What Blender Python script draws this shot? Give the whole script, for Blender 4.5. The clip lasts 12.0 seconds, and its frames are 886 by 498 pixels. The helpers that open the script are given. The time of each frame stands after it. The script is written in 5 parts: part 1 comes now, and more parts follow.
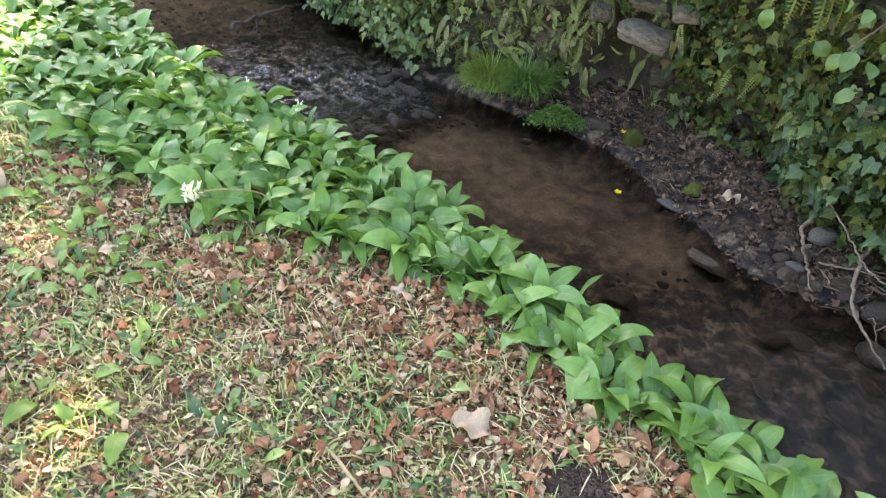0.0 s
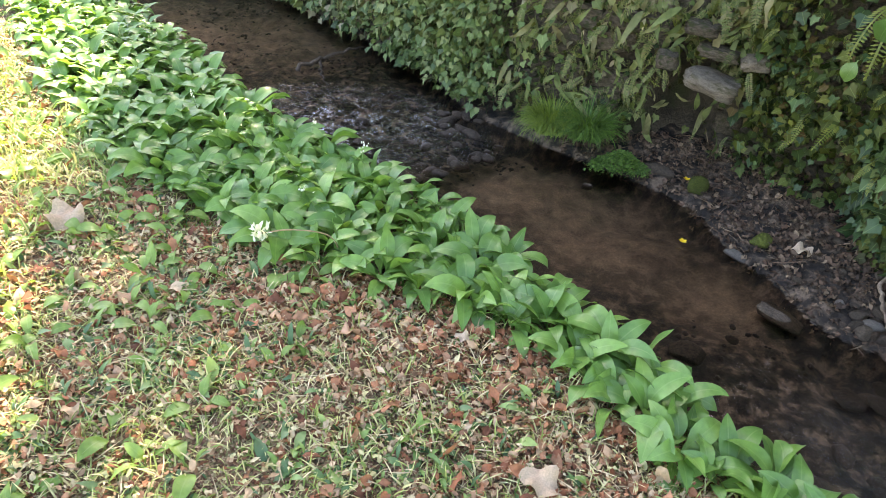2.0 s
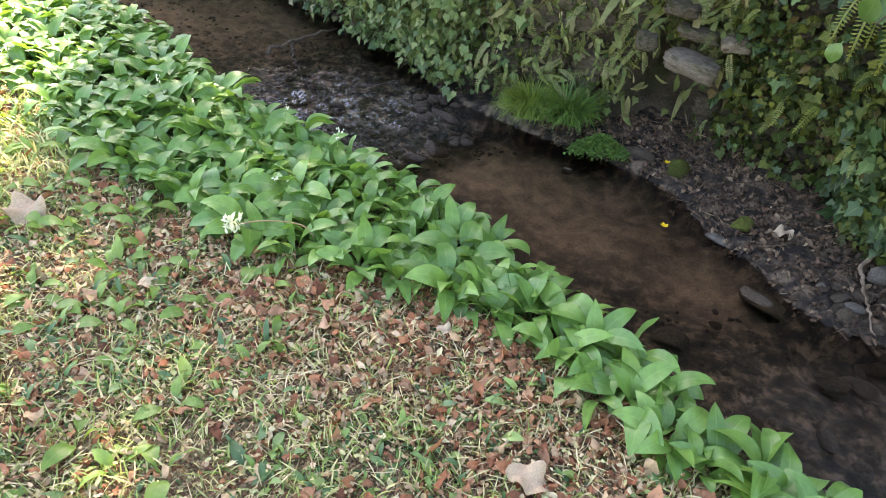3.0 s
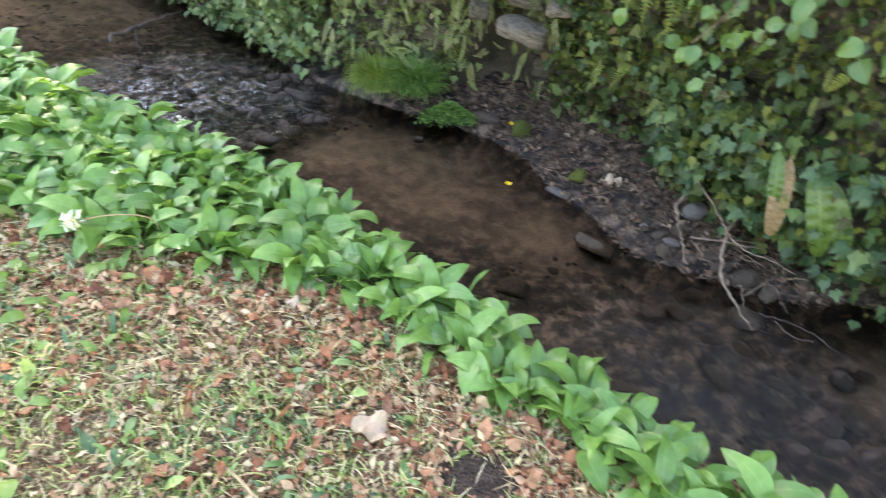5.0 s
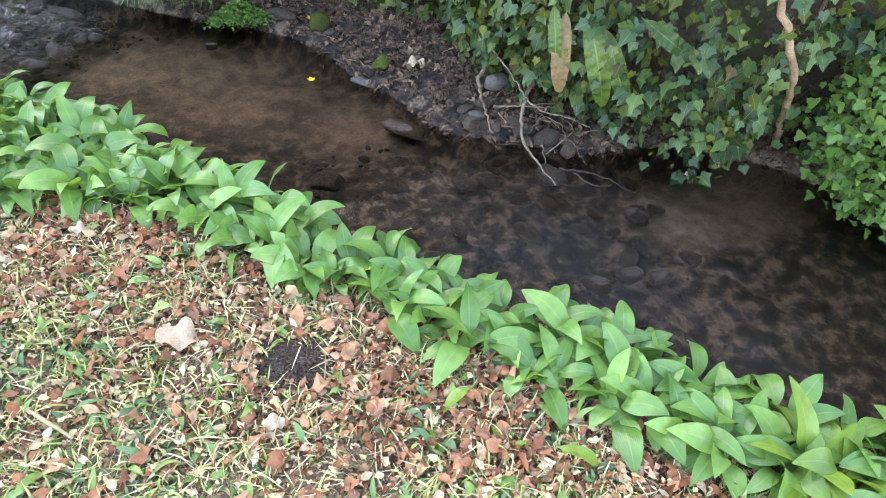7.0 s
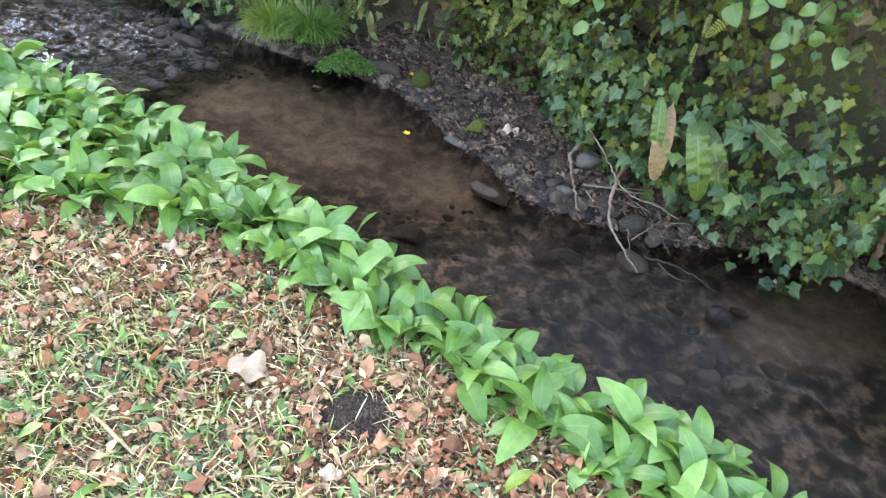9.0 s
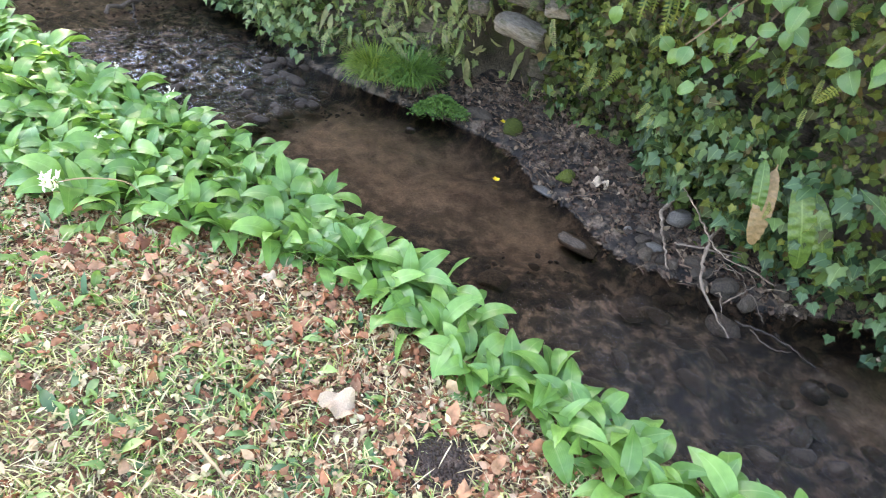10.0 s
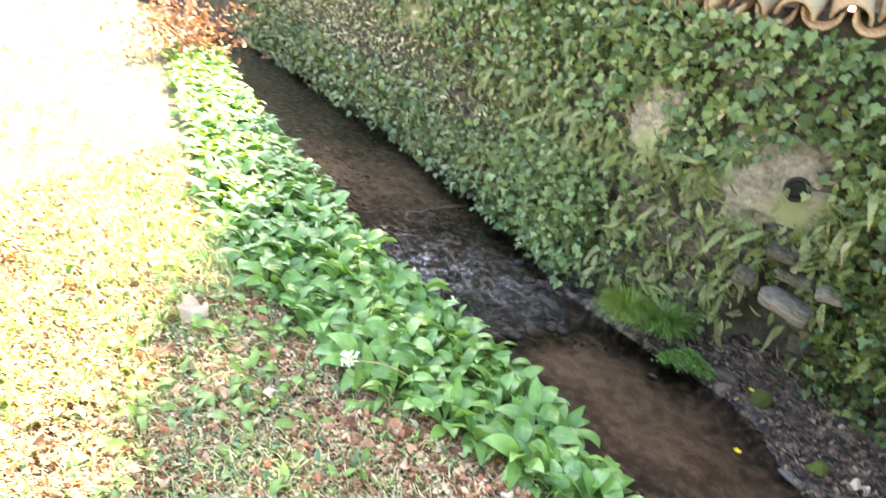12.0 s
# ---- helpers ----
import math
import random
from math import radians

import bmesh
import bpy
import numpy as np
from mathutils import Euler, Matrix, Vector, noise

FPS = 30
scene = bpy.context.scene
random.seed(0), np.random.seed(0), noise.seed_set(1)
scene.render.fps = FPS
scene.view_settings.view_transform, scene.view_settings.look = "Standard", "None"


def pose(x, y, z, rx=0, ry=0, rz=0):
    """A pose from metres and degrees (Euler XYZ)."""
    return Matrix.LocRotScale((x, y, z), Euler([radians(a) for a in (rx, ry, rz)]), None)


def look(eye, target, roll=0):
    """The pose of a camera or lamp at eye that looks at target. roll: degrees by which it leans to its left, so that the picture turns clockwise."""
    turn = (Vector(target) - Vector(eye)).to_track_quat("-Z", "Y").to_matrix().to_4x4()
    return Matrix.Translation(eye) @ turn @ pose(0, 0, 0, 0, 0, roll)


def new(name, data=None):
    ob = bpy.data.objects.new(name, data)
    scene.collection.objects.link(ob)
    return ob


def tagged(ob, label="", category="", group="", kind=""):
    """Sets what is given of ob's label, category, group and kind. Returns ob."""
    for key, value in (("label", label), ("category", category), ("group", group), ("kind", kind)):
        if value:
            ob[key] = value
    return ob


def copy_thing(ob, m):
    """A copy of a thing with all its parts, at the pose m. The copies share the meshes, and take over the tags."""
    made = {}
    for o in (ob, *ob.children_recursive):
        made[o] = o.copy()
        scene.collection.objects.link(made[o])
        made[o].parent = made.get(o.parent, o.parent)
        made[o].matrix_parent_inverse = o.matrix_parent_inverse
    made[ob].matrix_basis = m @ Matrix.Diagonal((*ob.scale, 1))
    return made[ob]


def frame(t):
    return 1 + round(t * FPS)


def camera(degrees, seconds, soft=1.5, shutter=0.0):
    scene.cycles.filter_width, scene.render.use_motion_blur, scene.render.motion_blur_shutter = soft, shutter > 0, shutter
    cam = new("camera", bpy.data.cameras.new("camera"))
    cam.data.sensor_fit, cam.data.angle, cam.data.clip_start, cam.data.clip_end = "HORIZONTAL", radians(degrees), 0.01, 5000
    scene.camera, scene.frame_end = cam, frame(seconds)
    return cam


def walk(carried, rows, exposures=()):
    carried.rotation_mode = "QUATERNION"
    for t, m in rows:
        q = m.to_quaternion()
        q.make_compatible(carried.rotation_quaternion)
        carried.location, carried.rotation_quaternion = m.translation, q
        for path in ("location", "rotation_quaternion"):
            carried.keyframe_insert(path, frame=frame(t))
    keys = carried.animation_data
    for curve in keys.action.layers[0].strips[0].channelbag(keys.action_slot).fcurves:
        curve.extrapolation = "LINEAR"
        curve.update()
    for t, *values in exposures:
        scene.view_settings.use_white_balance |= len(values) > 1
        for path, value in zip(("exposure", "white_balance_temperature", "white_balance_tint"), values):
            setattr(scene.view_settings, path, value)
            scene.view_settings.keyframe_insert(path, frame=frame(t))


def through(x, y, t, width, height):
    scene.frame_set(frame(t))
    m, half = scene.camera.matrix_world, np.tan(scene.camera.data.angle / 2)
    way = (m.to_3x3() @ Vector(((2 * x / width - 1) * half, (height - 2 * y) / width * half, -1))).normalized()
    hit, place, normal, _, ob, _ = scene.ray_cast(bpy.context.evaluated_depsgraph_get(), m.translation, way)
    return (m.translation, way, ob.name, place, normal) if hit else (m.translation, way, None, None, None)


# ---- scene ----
cam = camera(67.2, 12.0, soft=0.8, shutter=0.3)
PATH = [
    (0, (0.071, 0.038, 1.521), (0.113, 1.625, 0.305), 6.2),
    (0.5, (0.063, 0.043, 1.535), (0.056, 1.676, 0.379), 4.1),
    (1, (0.047, 0.055, 1.532), (0.028, 1.681, 0.367), 4.5),
    (1.5, (0.014, 0.059, 1.539), (-0.066, 1.694, 0.389), 4.2),
    (2, (-0.013, 0.069, 1.537), (-0.108, 1.708, 0.395), 5.1),
    (2.5, (-0.015, 0.093, 1.527), (-0.053, 1.729, 0.377), 5.7),
    (2.7, (-0.02, 0.111, 1.509), (-0.035, 1.726, 0.33), 5.8),
    (4.3, (-0.058, 0.174, 1.632), (-0.127, 1.805, 0.478), 5.3),
    (4.5, (-0.026, 0.149, 1.649), (-0.049, 1.773, 0.482), 5.6),
    (5, (0.179, 0.017, 1.614), (0.448, 1.575, 0.39), 6.3),
    (5.5, (0.305, -0.031, 1.603), (0.793, 1.466, 0.369), 7.2),
    (6, (0.368, -0.051, 1.559), (0.953, 1.289, 0.194), 8.0),
    (6.5, (0.371, -0.065, 1.542), (1.011, 1.218, 0.148), 8.4),
    (6.7, (0.386, -0.1, 1.542), (1.001, 1.204, 0.155), 6.8),
    (8.3, (0.393, -0.073, 1.504), (1.041, 1.26, 0.16), 10.0),
    (8.5, (0.353, -0.053, 1.502), (0.964, 1.314, 0.176), 10.8),
    (9, (0.305, -0.042, 1.534), (0.797, 1.427, 0.269), 11.2),
    (9.5, (0.261, -0.022, 1.545), (0.654, 1.5, 0.309), 10.3),
    (10, (0.212, -0.021, 1.55), (0.513, 1.548, 0.346), 10.7),
    (10.5, (0.163, -0.019, 1.573), (0.384, 1.6, 0.419), 10.8),
    (11, (0.101, -0.048, 1.624), (0.146, 1.644, 0.558), 10.4),
    (11.5, (0.041, -0.084, 1.678), (-0.13, 1.664, 0.721), 10.8),
    (12, (-0.019, -0.169, 1.746), (-0.417, 1.618, 0.939), 12.2),
]
EXPOSURES = [(t, e, k, 17) for t, e, k in ((0, 3.02, 8200), (1.0, 3.08, 8200), (2.5, 2.88, 8200), (4.5, 2.92, 8200), (5.5, 3.70, 8000), (6.5, 3.58, 7900), (8.5, 3.60, 7800), (10.5, 3.53, 7900), (11.2, 3.5, 7900), (12, 3.6, 7900))]
walk(cam, [(t, look(eye, target, roll)) for t, eye, target, roll in PATH], EXPOSURES)

# ---- light ----
SUN_TO = Vector((-0.10, 0.74, 0.78)).normalized()
world = bpy.data.worlds.new("world")
scene.world = world
world.use_nodes = True
_n = world.node_tree.nodes
_sky = _n.new("ShaderNodeTexSky")
_sky.sky_type = "NISHITA"
_sky.sun_disc = False
_sky.sun_elevation = math.asin(SUN_TO.z)
_sky.sun_rotation = math.atan2(SUN_TO.x, SUN_TO.y)
world.node_tree.links.new(_sky.outputs[0], _n["Background"].inputs[0])
_n["Background"].inputs[1].default_value = 0.15
sun = new("sun", bpy.data.lights.new("sun", "SUN"))
sun.data.energy, sun.data.angle, sun.data.color = 4.5, radians(0.6), (1.0, 0.93, 0.8)
sun.matrix_world = look(SUN_TO * 30, (0, 0, 0))


# ---- materials ----
def node(nt, kind, **values):
    n = nt.nodes.new(kind)
    for k, v in values.items():
        n.inputs[k.replace("_", " ")].default_value = v
    return n


def ramp(nt, fac, stops):
    r = nt.nodes.new("ShaderNodeValToRGB")
    while len(r.color_ramp.elements) < len(stops):
        r.color_ramp.elements.new(0.5)
    for e, (p, c) in zip(r.color_ramp.elements, stops):
        e.position, e.color = p, (*c, 1)
    nt.links.new(fac, r.inputs[0])
    return r.outputs[0]


def mixed(nt, a, b, fac, how="MIX"):
    m = nt.nodes.new("ShaderNodeMix")
    m.data_type, m.blend_type = "RGBA", how
    for sock, v in ((m.inputs["Factor"], fac), (m.inputs["A"], a), (m.inputs["B"], b)):
        if isinstance(v, bpy.types.NodeSocket):
            nt.links.new(v, sock)
        else:
            sock.default_value = v if isinstance(v, float) else (*v, 1)
    return m.outputs["Result"]


def coords(nt):
    return nt.nodes.new("ShaderNodeTexCoord").outputs["Object"]


def noise_of(nt, where, scale, detail=4.0, rough=0.6):
    n = node(nt, "ShaderNodeTexNoise", Scale=scale, Detail=detail, Roughness=rough)
    nt.links.new(where, n.inputs["Vector"])
    return n.outputs["Fac"]


def start(name):
    m = bpy.data.materials.new(name)
    m.use_nodes = True
    nt = m.node_tree
    return m, nt, nt.nodes["Principled BSDF"]


def bumped(nt, bsdf, height, strength, distance):
    b = node(nt, "ShaderNodeBump", Strength=strength, Distance=distance)
    nt.links.new(height, b.inputs["Height"])
    nt.links.new(b.outputs[0], bsdf.inputs["Normal"])


def earthy(name, dark, light, scale=8.0, fine=70.0, rough=0.9, relief=0.02, stain=None, spec=0.3):
    """Soil, stone, bark: two scales of colour and fine relief."""
    m, nt, b = start(name)
    at = coords(nt)
    large, small = noise_of(nt, at, scale), noise_of(nt, at, fine, 6.0, 0.7)
    c = ramp(nt, large, [(0.32, dark), (0.68, light)])
    c = mixed(nt, c, ramp(nt, small, [(0.3, (0.35, 0.33, 0.3)), (0.7, (1.25, 1.2, 1.15))]), 0.8, "MULTIPLY")
    if stain:
        c = mixed(nt, c, stain, ramp(nt, noise_of(nt, at, scale * 0.45, 5.0), [(0.5, (0, 0, 0)), (0.62, (1, 1, 1))]))
    info = nt.nodes.new("ShaderNodeObjectInfo")
    c = mixed(nt, c, ramp(nt, info.outputs["Random"], [(0, (0.7, 0.7, 0.7)), (1, (1.2, 1.17, 1.12))]), 1.0, "MULTIPLY")
    nt.links.new(c, b.inputs["Base Color"])
    b.inputs["Roughness"].default_value, b.inputs["Specular IOR Level"].default_value = rough, spec
    bumped(nt, b, small, 0.8, relief)
    return m


def leafy(name, colours, rough=0.42, through=0.35, veins=0.0, spread=0.55, spec=0.5, mottled=30.0, rib=0.035):
    """Leaves: each one its own shade, mottled, lit from behind through the blade. veins: lines along the blade."""
    m, nt, b = start(name)
    at = coords(nt)
    geo, info = nt.nodes.new("ShaderNodeNewGeometry"), nt.nodes.new("ShaderNodeObjectInfo")
    add = nt.nodes.new("ShaderNodeMath")
    add.operation = "ADD"
    nt.links.new(geo.outputs["Random Per Island"], add.inputs[0])
    nt.links.new(info.outputs["Random"], add.inputs[1])
    wrap = nt.nodes.new("ShaderNodeMath")
    wrap.operation = "FRACT"
    nt.links.new(add.outputs[0], wrap.inputs[0])
    c = ramp(nt, wrap.outputs[0], [(i / max(1, len(colours) - 1), k) for i, k in enumerate(colours)])
    patch = noise_of(nt, at, mottled, 3.0)
    c = mixed(nt, c, ramp(nt, patch, [(0.3, (0.66, 0.7, 0.62)), (0.7, (1.2, 1.15, 1.1))]), spread, "MULTIPLY")
    height = patch
    if veins:
        uv = nt.nodes.new("ShaderNodeUVMap")
        sep = nt.nodes.new("ShaderNodeSeparateXYZ")
        nt.links.new(uv.outputs[0], sep.inputs[0])
        w = node(nt, "ShaderNodeMath")
        w.operation = "MULTIPLY"
        w.inputs[1].default_value = 95.0
        nt.links.new(sep.outputs[0], w.inputs[0])
        s = nt.nodes.new("ShaderNodeMath")
        s.operation = "SINE"
        nt.links.new(w.outputs[0], s.inputs[0])
        c = mixed(nt, c, ramp(nt, s.outputs[0], [(0.0, (0.93, 0.95, 0.92)), (1.0, (1.06, 1.05, 1.0))]), veins, "MULTIPLY")
        mid = nt.nodes.new("ShaderNodeMath")
        mid.operation = "COMPARE"
        mid.inputs[1].default_value, mid.inputs[2].default_value = 0.5, rib
        nt.links.new(sep.outputs[0], mid.inputs[0])
        f = nt.nodes.new("ShaderNodeMath")
        f.operation = "MULTIPLY"
        f.inputs[1].default_value = 0.22
        nt.links.new(mid.outputs[0], f.inputs[0])
        c = mixed(nt, c, (0.30, 0.42, 0.16), f.outputs[0])
        height = s.outputs[0]
    nt.links.new(c, b.inputs["Base Color"])
    b.inputs["Roughness"].default_value, b.inputs["Specular IOR Level"].default_value = rough, spec
    bumped(nt, b, height, 0.12 if veins else 0.35, 0.0012)
    if through:
        t = nt.nodes.new("ShaderNodeBsdfTranslucent")
        nt.links.new(mixed(nt, c, (1.25, 1.2, 0.6), 1.0, "MULTIPLY"), t.inputs["Color"])
        mx = node(nt, "ShaderNodeMixShader", Fac=through)
        nt.links.new(b.outputs[0], mx.inputs[1])
        nt.links.new(t.outputs[0], mx.inputs[2])
        nt.links.new(mx.outputs[0], nt.nodes["Material Output"].inputs["Surface"])
    return m


def ground_material():
    """Bank soil under litter, wet mud by the stream and silt with grit on its bed, told apart by height and noise."""
    m, nt, b = start("bank_soil")
    at = coords(nt)
    sep = nt.nodes.new("ShaderNodeSeparateXYZ")
    nt.links.new(at, sep.inputs[0])
    big, mid, fine = noise_of(nt, at, 2.2), noise_of(nt, at, 14.0, 5.0), noise_of(nt, at, 90.0, 6.0, 0.75)
    soil = ramp(nt, mid, [(0.3, (0.08, 0.05, 0.032)), (0.5, (0.16, 0.10, 0.065)), (0.7, (0.27, 0.19, 0.12))])
    grassy = ramp(nt, big, [(0.42, (0.10, 0.065, 0.04)), (0.62, (0.09, 0.11, 0.035))])
    soil = mixed(nt, soil, grassy, 0.5)
    soil = mixed(nt, soil, ramp(nt, noise_of(nt, at, 5.0, 5.0), [(0.4, (0.10, 0.13, 0.04)), (0.6, (0.20, 0.23, 0.08))]), ramp(nt, noise_of(nt, at, 160.0, 2.0), [(0.45, (0, 0, 0)), (0.55, (0.6, 0.6, 0.6))]))
    att = nt.nodes.new("ShaderNodeAttribute")
    att.attribute_name = "silt"
    gravel = ramp(nt, mid, [(0.38, (0.017, 0.012, 0.009)), (0.5, (0.06, 0.044, 0.031)), (0.62, (0.19, 0.14, 0.10))])
    fines = ramp(nt, big, [(0.35, (0.27, 0.195, 0.13)), (0.66, (0.40, 0.295, 0.205))])
    silt = mixed(nt, gravel, fines, att.outputs["Fac"])
    silt = mixed(nt, silt, ramp(nt, mid, [(0.3, (0.35, 0.33, 0.32)), (0.66, (1.15, 1.1, 1.05))]), 0.75, "MULTIPLY")
    for size in (75.0, 190.0):
        cell = node(nt, "ShaderNodeTexVoronoi", Scale=size)
        nt.links.new(at, cell.inputs["Vector"])
        bit = nt.nodes.new("ShaderNodeSeparateColor")
        nt.links.new(cell.outputs["Color"], bit.inputs[0])
        crumbs = ramp(nt, bit.outputs[0], [(0.0, (0.07, 0.036, 0.022)), (0.3, (0.20, 0.095, 0.06)), (0.5, (0.34, 0.20, 0.125)), (0.65, (0.20, 0.24, 0.09)), (0.82, (0.52, 0.42, 0.27)), (1.0, (0.28, 0.14, 0.09))])
        soil = mixed(nt, soil, crumbs, ramp(nt, bit.outputs[1], [(0.25, (0, 0, 0)), (0.4, (0.8, 0.8, 0.8))]))
    low = nt.nodes.new("ShaderNodeMapRange")
    low.inputs["From Min"].default_value, low.inputs["From Max"].default_value = -0.04, -0.12
    nt.links.new(sep.outputs[2], low.inputs["Value"])
    mud = nt.nodes.new("ShaderNodeAttribute")
    mud.attribute_name = "mud"
    c = mixed(nt, soil, silt, mud.outputs["Fac"])
    c = mixed(nt, c, ramp(nt, fine, [(0.3, (0.4, 0.38, 0.36)), (0.7, (1.3, 1.25, 1.2))]), 0.8, "MULTIPLY")
    nt.links.new(c, b.inputs["Base Color"])
    r = nt.nodes.new("ShaderNodeMapRange")
    r.inputs["To Min"].default_value, r.inputs["To Max"].default_value = 0.95, 0.75
    nt.links.new(low.outputs["Result"], r.inputs["Value"])
    nt.links.new(r.outputs["Result"], b.inputs["Roughness"])
    bumped(nt, b, fine, 0.9, 0.02)
    return m


def water_material():
    """Shallow clear water: a tinted see-through film with a rippled, mirroring surface."""
    m, nt, b = start("stream_water")
    nt.nodes.remove(b)
    at = coords(nt)
    clear = nt.nodes.new("ShaderNodeBsdfTransparent")
    clear.inputs[0].default_value = (0.88, 0.82, 0.75, 1)
    gloss = node(nt, "ShaderNodeBsdfGlossy", Roughness=0.06)
    fr = node(nt, "ShaderNodeFresnel", IOR=1.38)
    warp = node(nt, "ShaderNodeMapping")
    warp.inputs["Rotation"].default_value = (0, 0, radians(45))
    warp.inputs["Scale"].default_value = (1.0, 0.45, 1.0)
    nt.links.new(at, warp.inputs["Vector"])
    rip = noise_of(nt, warp.outputs[0], 24.0, 5.0, 0.7)
    rf = nt.nodes.new("ShaderNodeAttribute")
    rf.attribute_name = "riffle"
    amount = nt.nodes.new("ShaderNodeMapRange")
    amount.inputs["To Min"].default_value, amount.inputs["To Max"].default_value = 0.05, 1.0
    nt.links.new(rf.outputs["Fac"], amount.inputs["Value"])
    bump = node(nt, "ShaderNodeBump", Distance=0.09)
    nt.links.new(amount.outputs["Result"], bump.inputs["Strength"])
    nt.links.new(rip, bump.inputs["Height"])
    nt.links.new(bump.outputs[0], gloss.inputs["Normal"])
    nt.links.new(bump.outputs[0], fr.inputs["Normal"])
    mx = nt.nodes.new("ShaderNodeMixShader")
    nt.links.new(fr.outputs[0], mx.inputs[0])
    nt.links.new(clear.outputs[0], mx.inputs[1])
    nt.links.new(gloss.outputs[0], mx.inputs[2])
    nt.links.new(mx.outputs[0], nt.nodes["Material Output"].inputs["Surface"])
    return m


GARLIC = leafy("garlic_leaf", [(0.09, 0.20, 0.048), (0.135, 0.275, 0.066), (0.19, 0.35, 0.085), (0.11, 0.245, 0.07), (0.16, 0.31, 0.07)], 0.30, 0.3, veins=0.4)
GARLIC_PALE = leafy("young_garlic_leaf", [(0.15, 0.27, 0.06), (0.22, 0.36, 0.09)], 0.4, 0.4, veins=0.4)
GARLIC_LIME = leafy("lime_garlic_leaf", [(0.17, 0.29, 0.05), (0.22, 0.34, 0.06), (0.15, 0.26, 0.05)], 0.33, 0.35, veins=0.4)
STALK = leafy("stalk", [(0.13, 0.22, 0.06), (0.17, 0.27, 0.09)], 0.5, 0.2)
PETAL = leafy("white_petal", [(0.75, 0.78, 0.68), (0.82, 0.82, 0.76)], 0.5, 0.3)
YELLOW = leafy("yellow_petal", [(0.85, 0.55, 0.02), (0.9, 0.65, 0.03)], 0.5, 0.2)
LITTER = leafy("dead_leaf", [(0.11, 0.042, 0.024), (0.26, 0.098, 0.052), (0.41, 0.185, 0.10), (0.31, 0.12, 0.062), (0.58, 0.41, 0.26), (0.17, 0.065, 0.036), (0.50, 0.28, 0.165), (0.34, 0.14, 0.078), (0.60, 0.47, 0.33)], 0.7, 0.08, spread=0.9, spec=0.25, mottled=60.0)
STRAW = leafy("dry_stem", [(0.32, 0.23, 0.13), (0.52, 0.42, 0.26), (0.64, 0.54, 0.36), (0.55, 0.53, 0.28)], 0.8, 0.1, spec=0.2)
SODDEN = leafy("sodden_leaf", [(0.038, 0.022, 0.014), (0.085, 0.050, 0.032), (0.14, 0.085, 0.055), (0.065, 0.036, 0.022), (0.26, 0.18, 0.12), (0.10, 0.05, 0.03)], 0.85, 0.0, spread=0.9, mottled=60.0)
CHIP = leafy("leaf_scrap", [(0.34, 0.21, 0.13), (0.50, 0.38, 0.25), (0.62, 0.52, 0.35), (0.50, 0.50, 0.25), (0.40, 0.24, 0.15)], 0.8, 0.1, spread=0.9, spec=0.2, mottled=80.0)
PALE_LEAF = leafy("pale_dead_leaf", [(0.40, 0.29, 0.21), (0.48, 0.37, 0.275)], 0.8, 0.1, spread=0.9)
GRASS = leafy("grass", [(0.11, 0.19, 0.045), (0.22, 0.32, 0.08), (0.36, 0.44, 0.14), (0.54, 0.55, 0.26), (0.66, 0.61, 0.36), (0.30, 0.40, 0.12)], 0.5, 0.3)
WEED = leafy("weed_leaf", [(0.05, 0.12, 0.05), (0.10, 0.20, 0.08), (0.17, 0.30, 0.08), (0.30, 0.42, 0.13), (0.08, 0.17, 0.09)], 0.5, 0.25)
MARSH = leafy("marsh_leaf", [(0.06, 0.15, 0.03), (0.10, 0.21, 0.04), (0.15, 0.26, 0.055)], 0.45, 0.3, veins=0.04, rib=0.009)
BRIGHT = leafy("bright_grass", [(0.08, 0.14, 0.022), (0.15, 0.23, 0.035), (0.23, 0.28, 0.055)], 0.55, 0.3)
BRIGHT_DEEP = leafy("deep_grass", [(0.045, 0.11, 0.022), (0.09, 0.19, 0.035), (0.14, 0.25, 0.05)], 0.55, 0.3)
# ivy tones by stretch of wall: darkest near, paler upstream and at the top
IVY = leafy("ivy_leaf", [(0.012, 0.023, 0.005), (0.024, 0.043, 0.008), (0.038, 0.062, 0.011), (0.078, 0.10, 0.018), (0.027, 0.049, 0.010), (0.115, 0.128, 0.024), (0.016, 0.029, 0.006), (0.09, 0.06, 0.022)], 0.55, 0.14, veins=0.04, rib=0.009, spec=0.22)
IVY_PALE = leafy("pale_ivy_leaf", [(0.026, 0.055, 0.018), (0.06, 0.105, 0.032), (0.115, 0.16, 0.05), (0.20, 0.225, 0.085), (0.05, 0.085, 0.03), (0.25, 0.21, 0.125)], 0.5, 0.12, veins=0.04, rib=0.009, spec=0.35)
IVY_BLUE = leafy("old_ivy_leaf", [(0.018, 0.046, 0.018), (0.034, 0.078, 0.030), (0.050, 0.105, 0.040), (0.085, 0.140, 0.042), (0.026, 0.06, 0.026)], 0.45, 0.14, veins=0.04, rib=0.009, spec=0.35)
IVY_TOP = leafy("mid_green_ivy_leaf", [(0.04, 0.08, 0.027), (0.075, 0.13, 0.04), (0.115, 0.17, 0.052), (0.165, 0.20, 0.07), (0.055, 0.10, 0.038)], 0.5, 0.14, veins=0.04, rib=0.009, spec=0.35)
FERN = leafy("fern", [(0.09, 0.13, 0.024), (0.15, 0.185, 0.036), (0.20, 0.22, 0.05)], 0.5, 0.3)
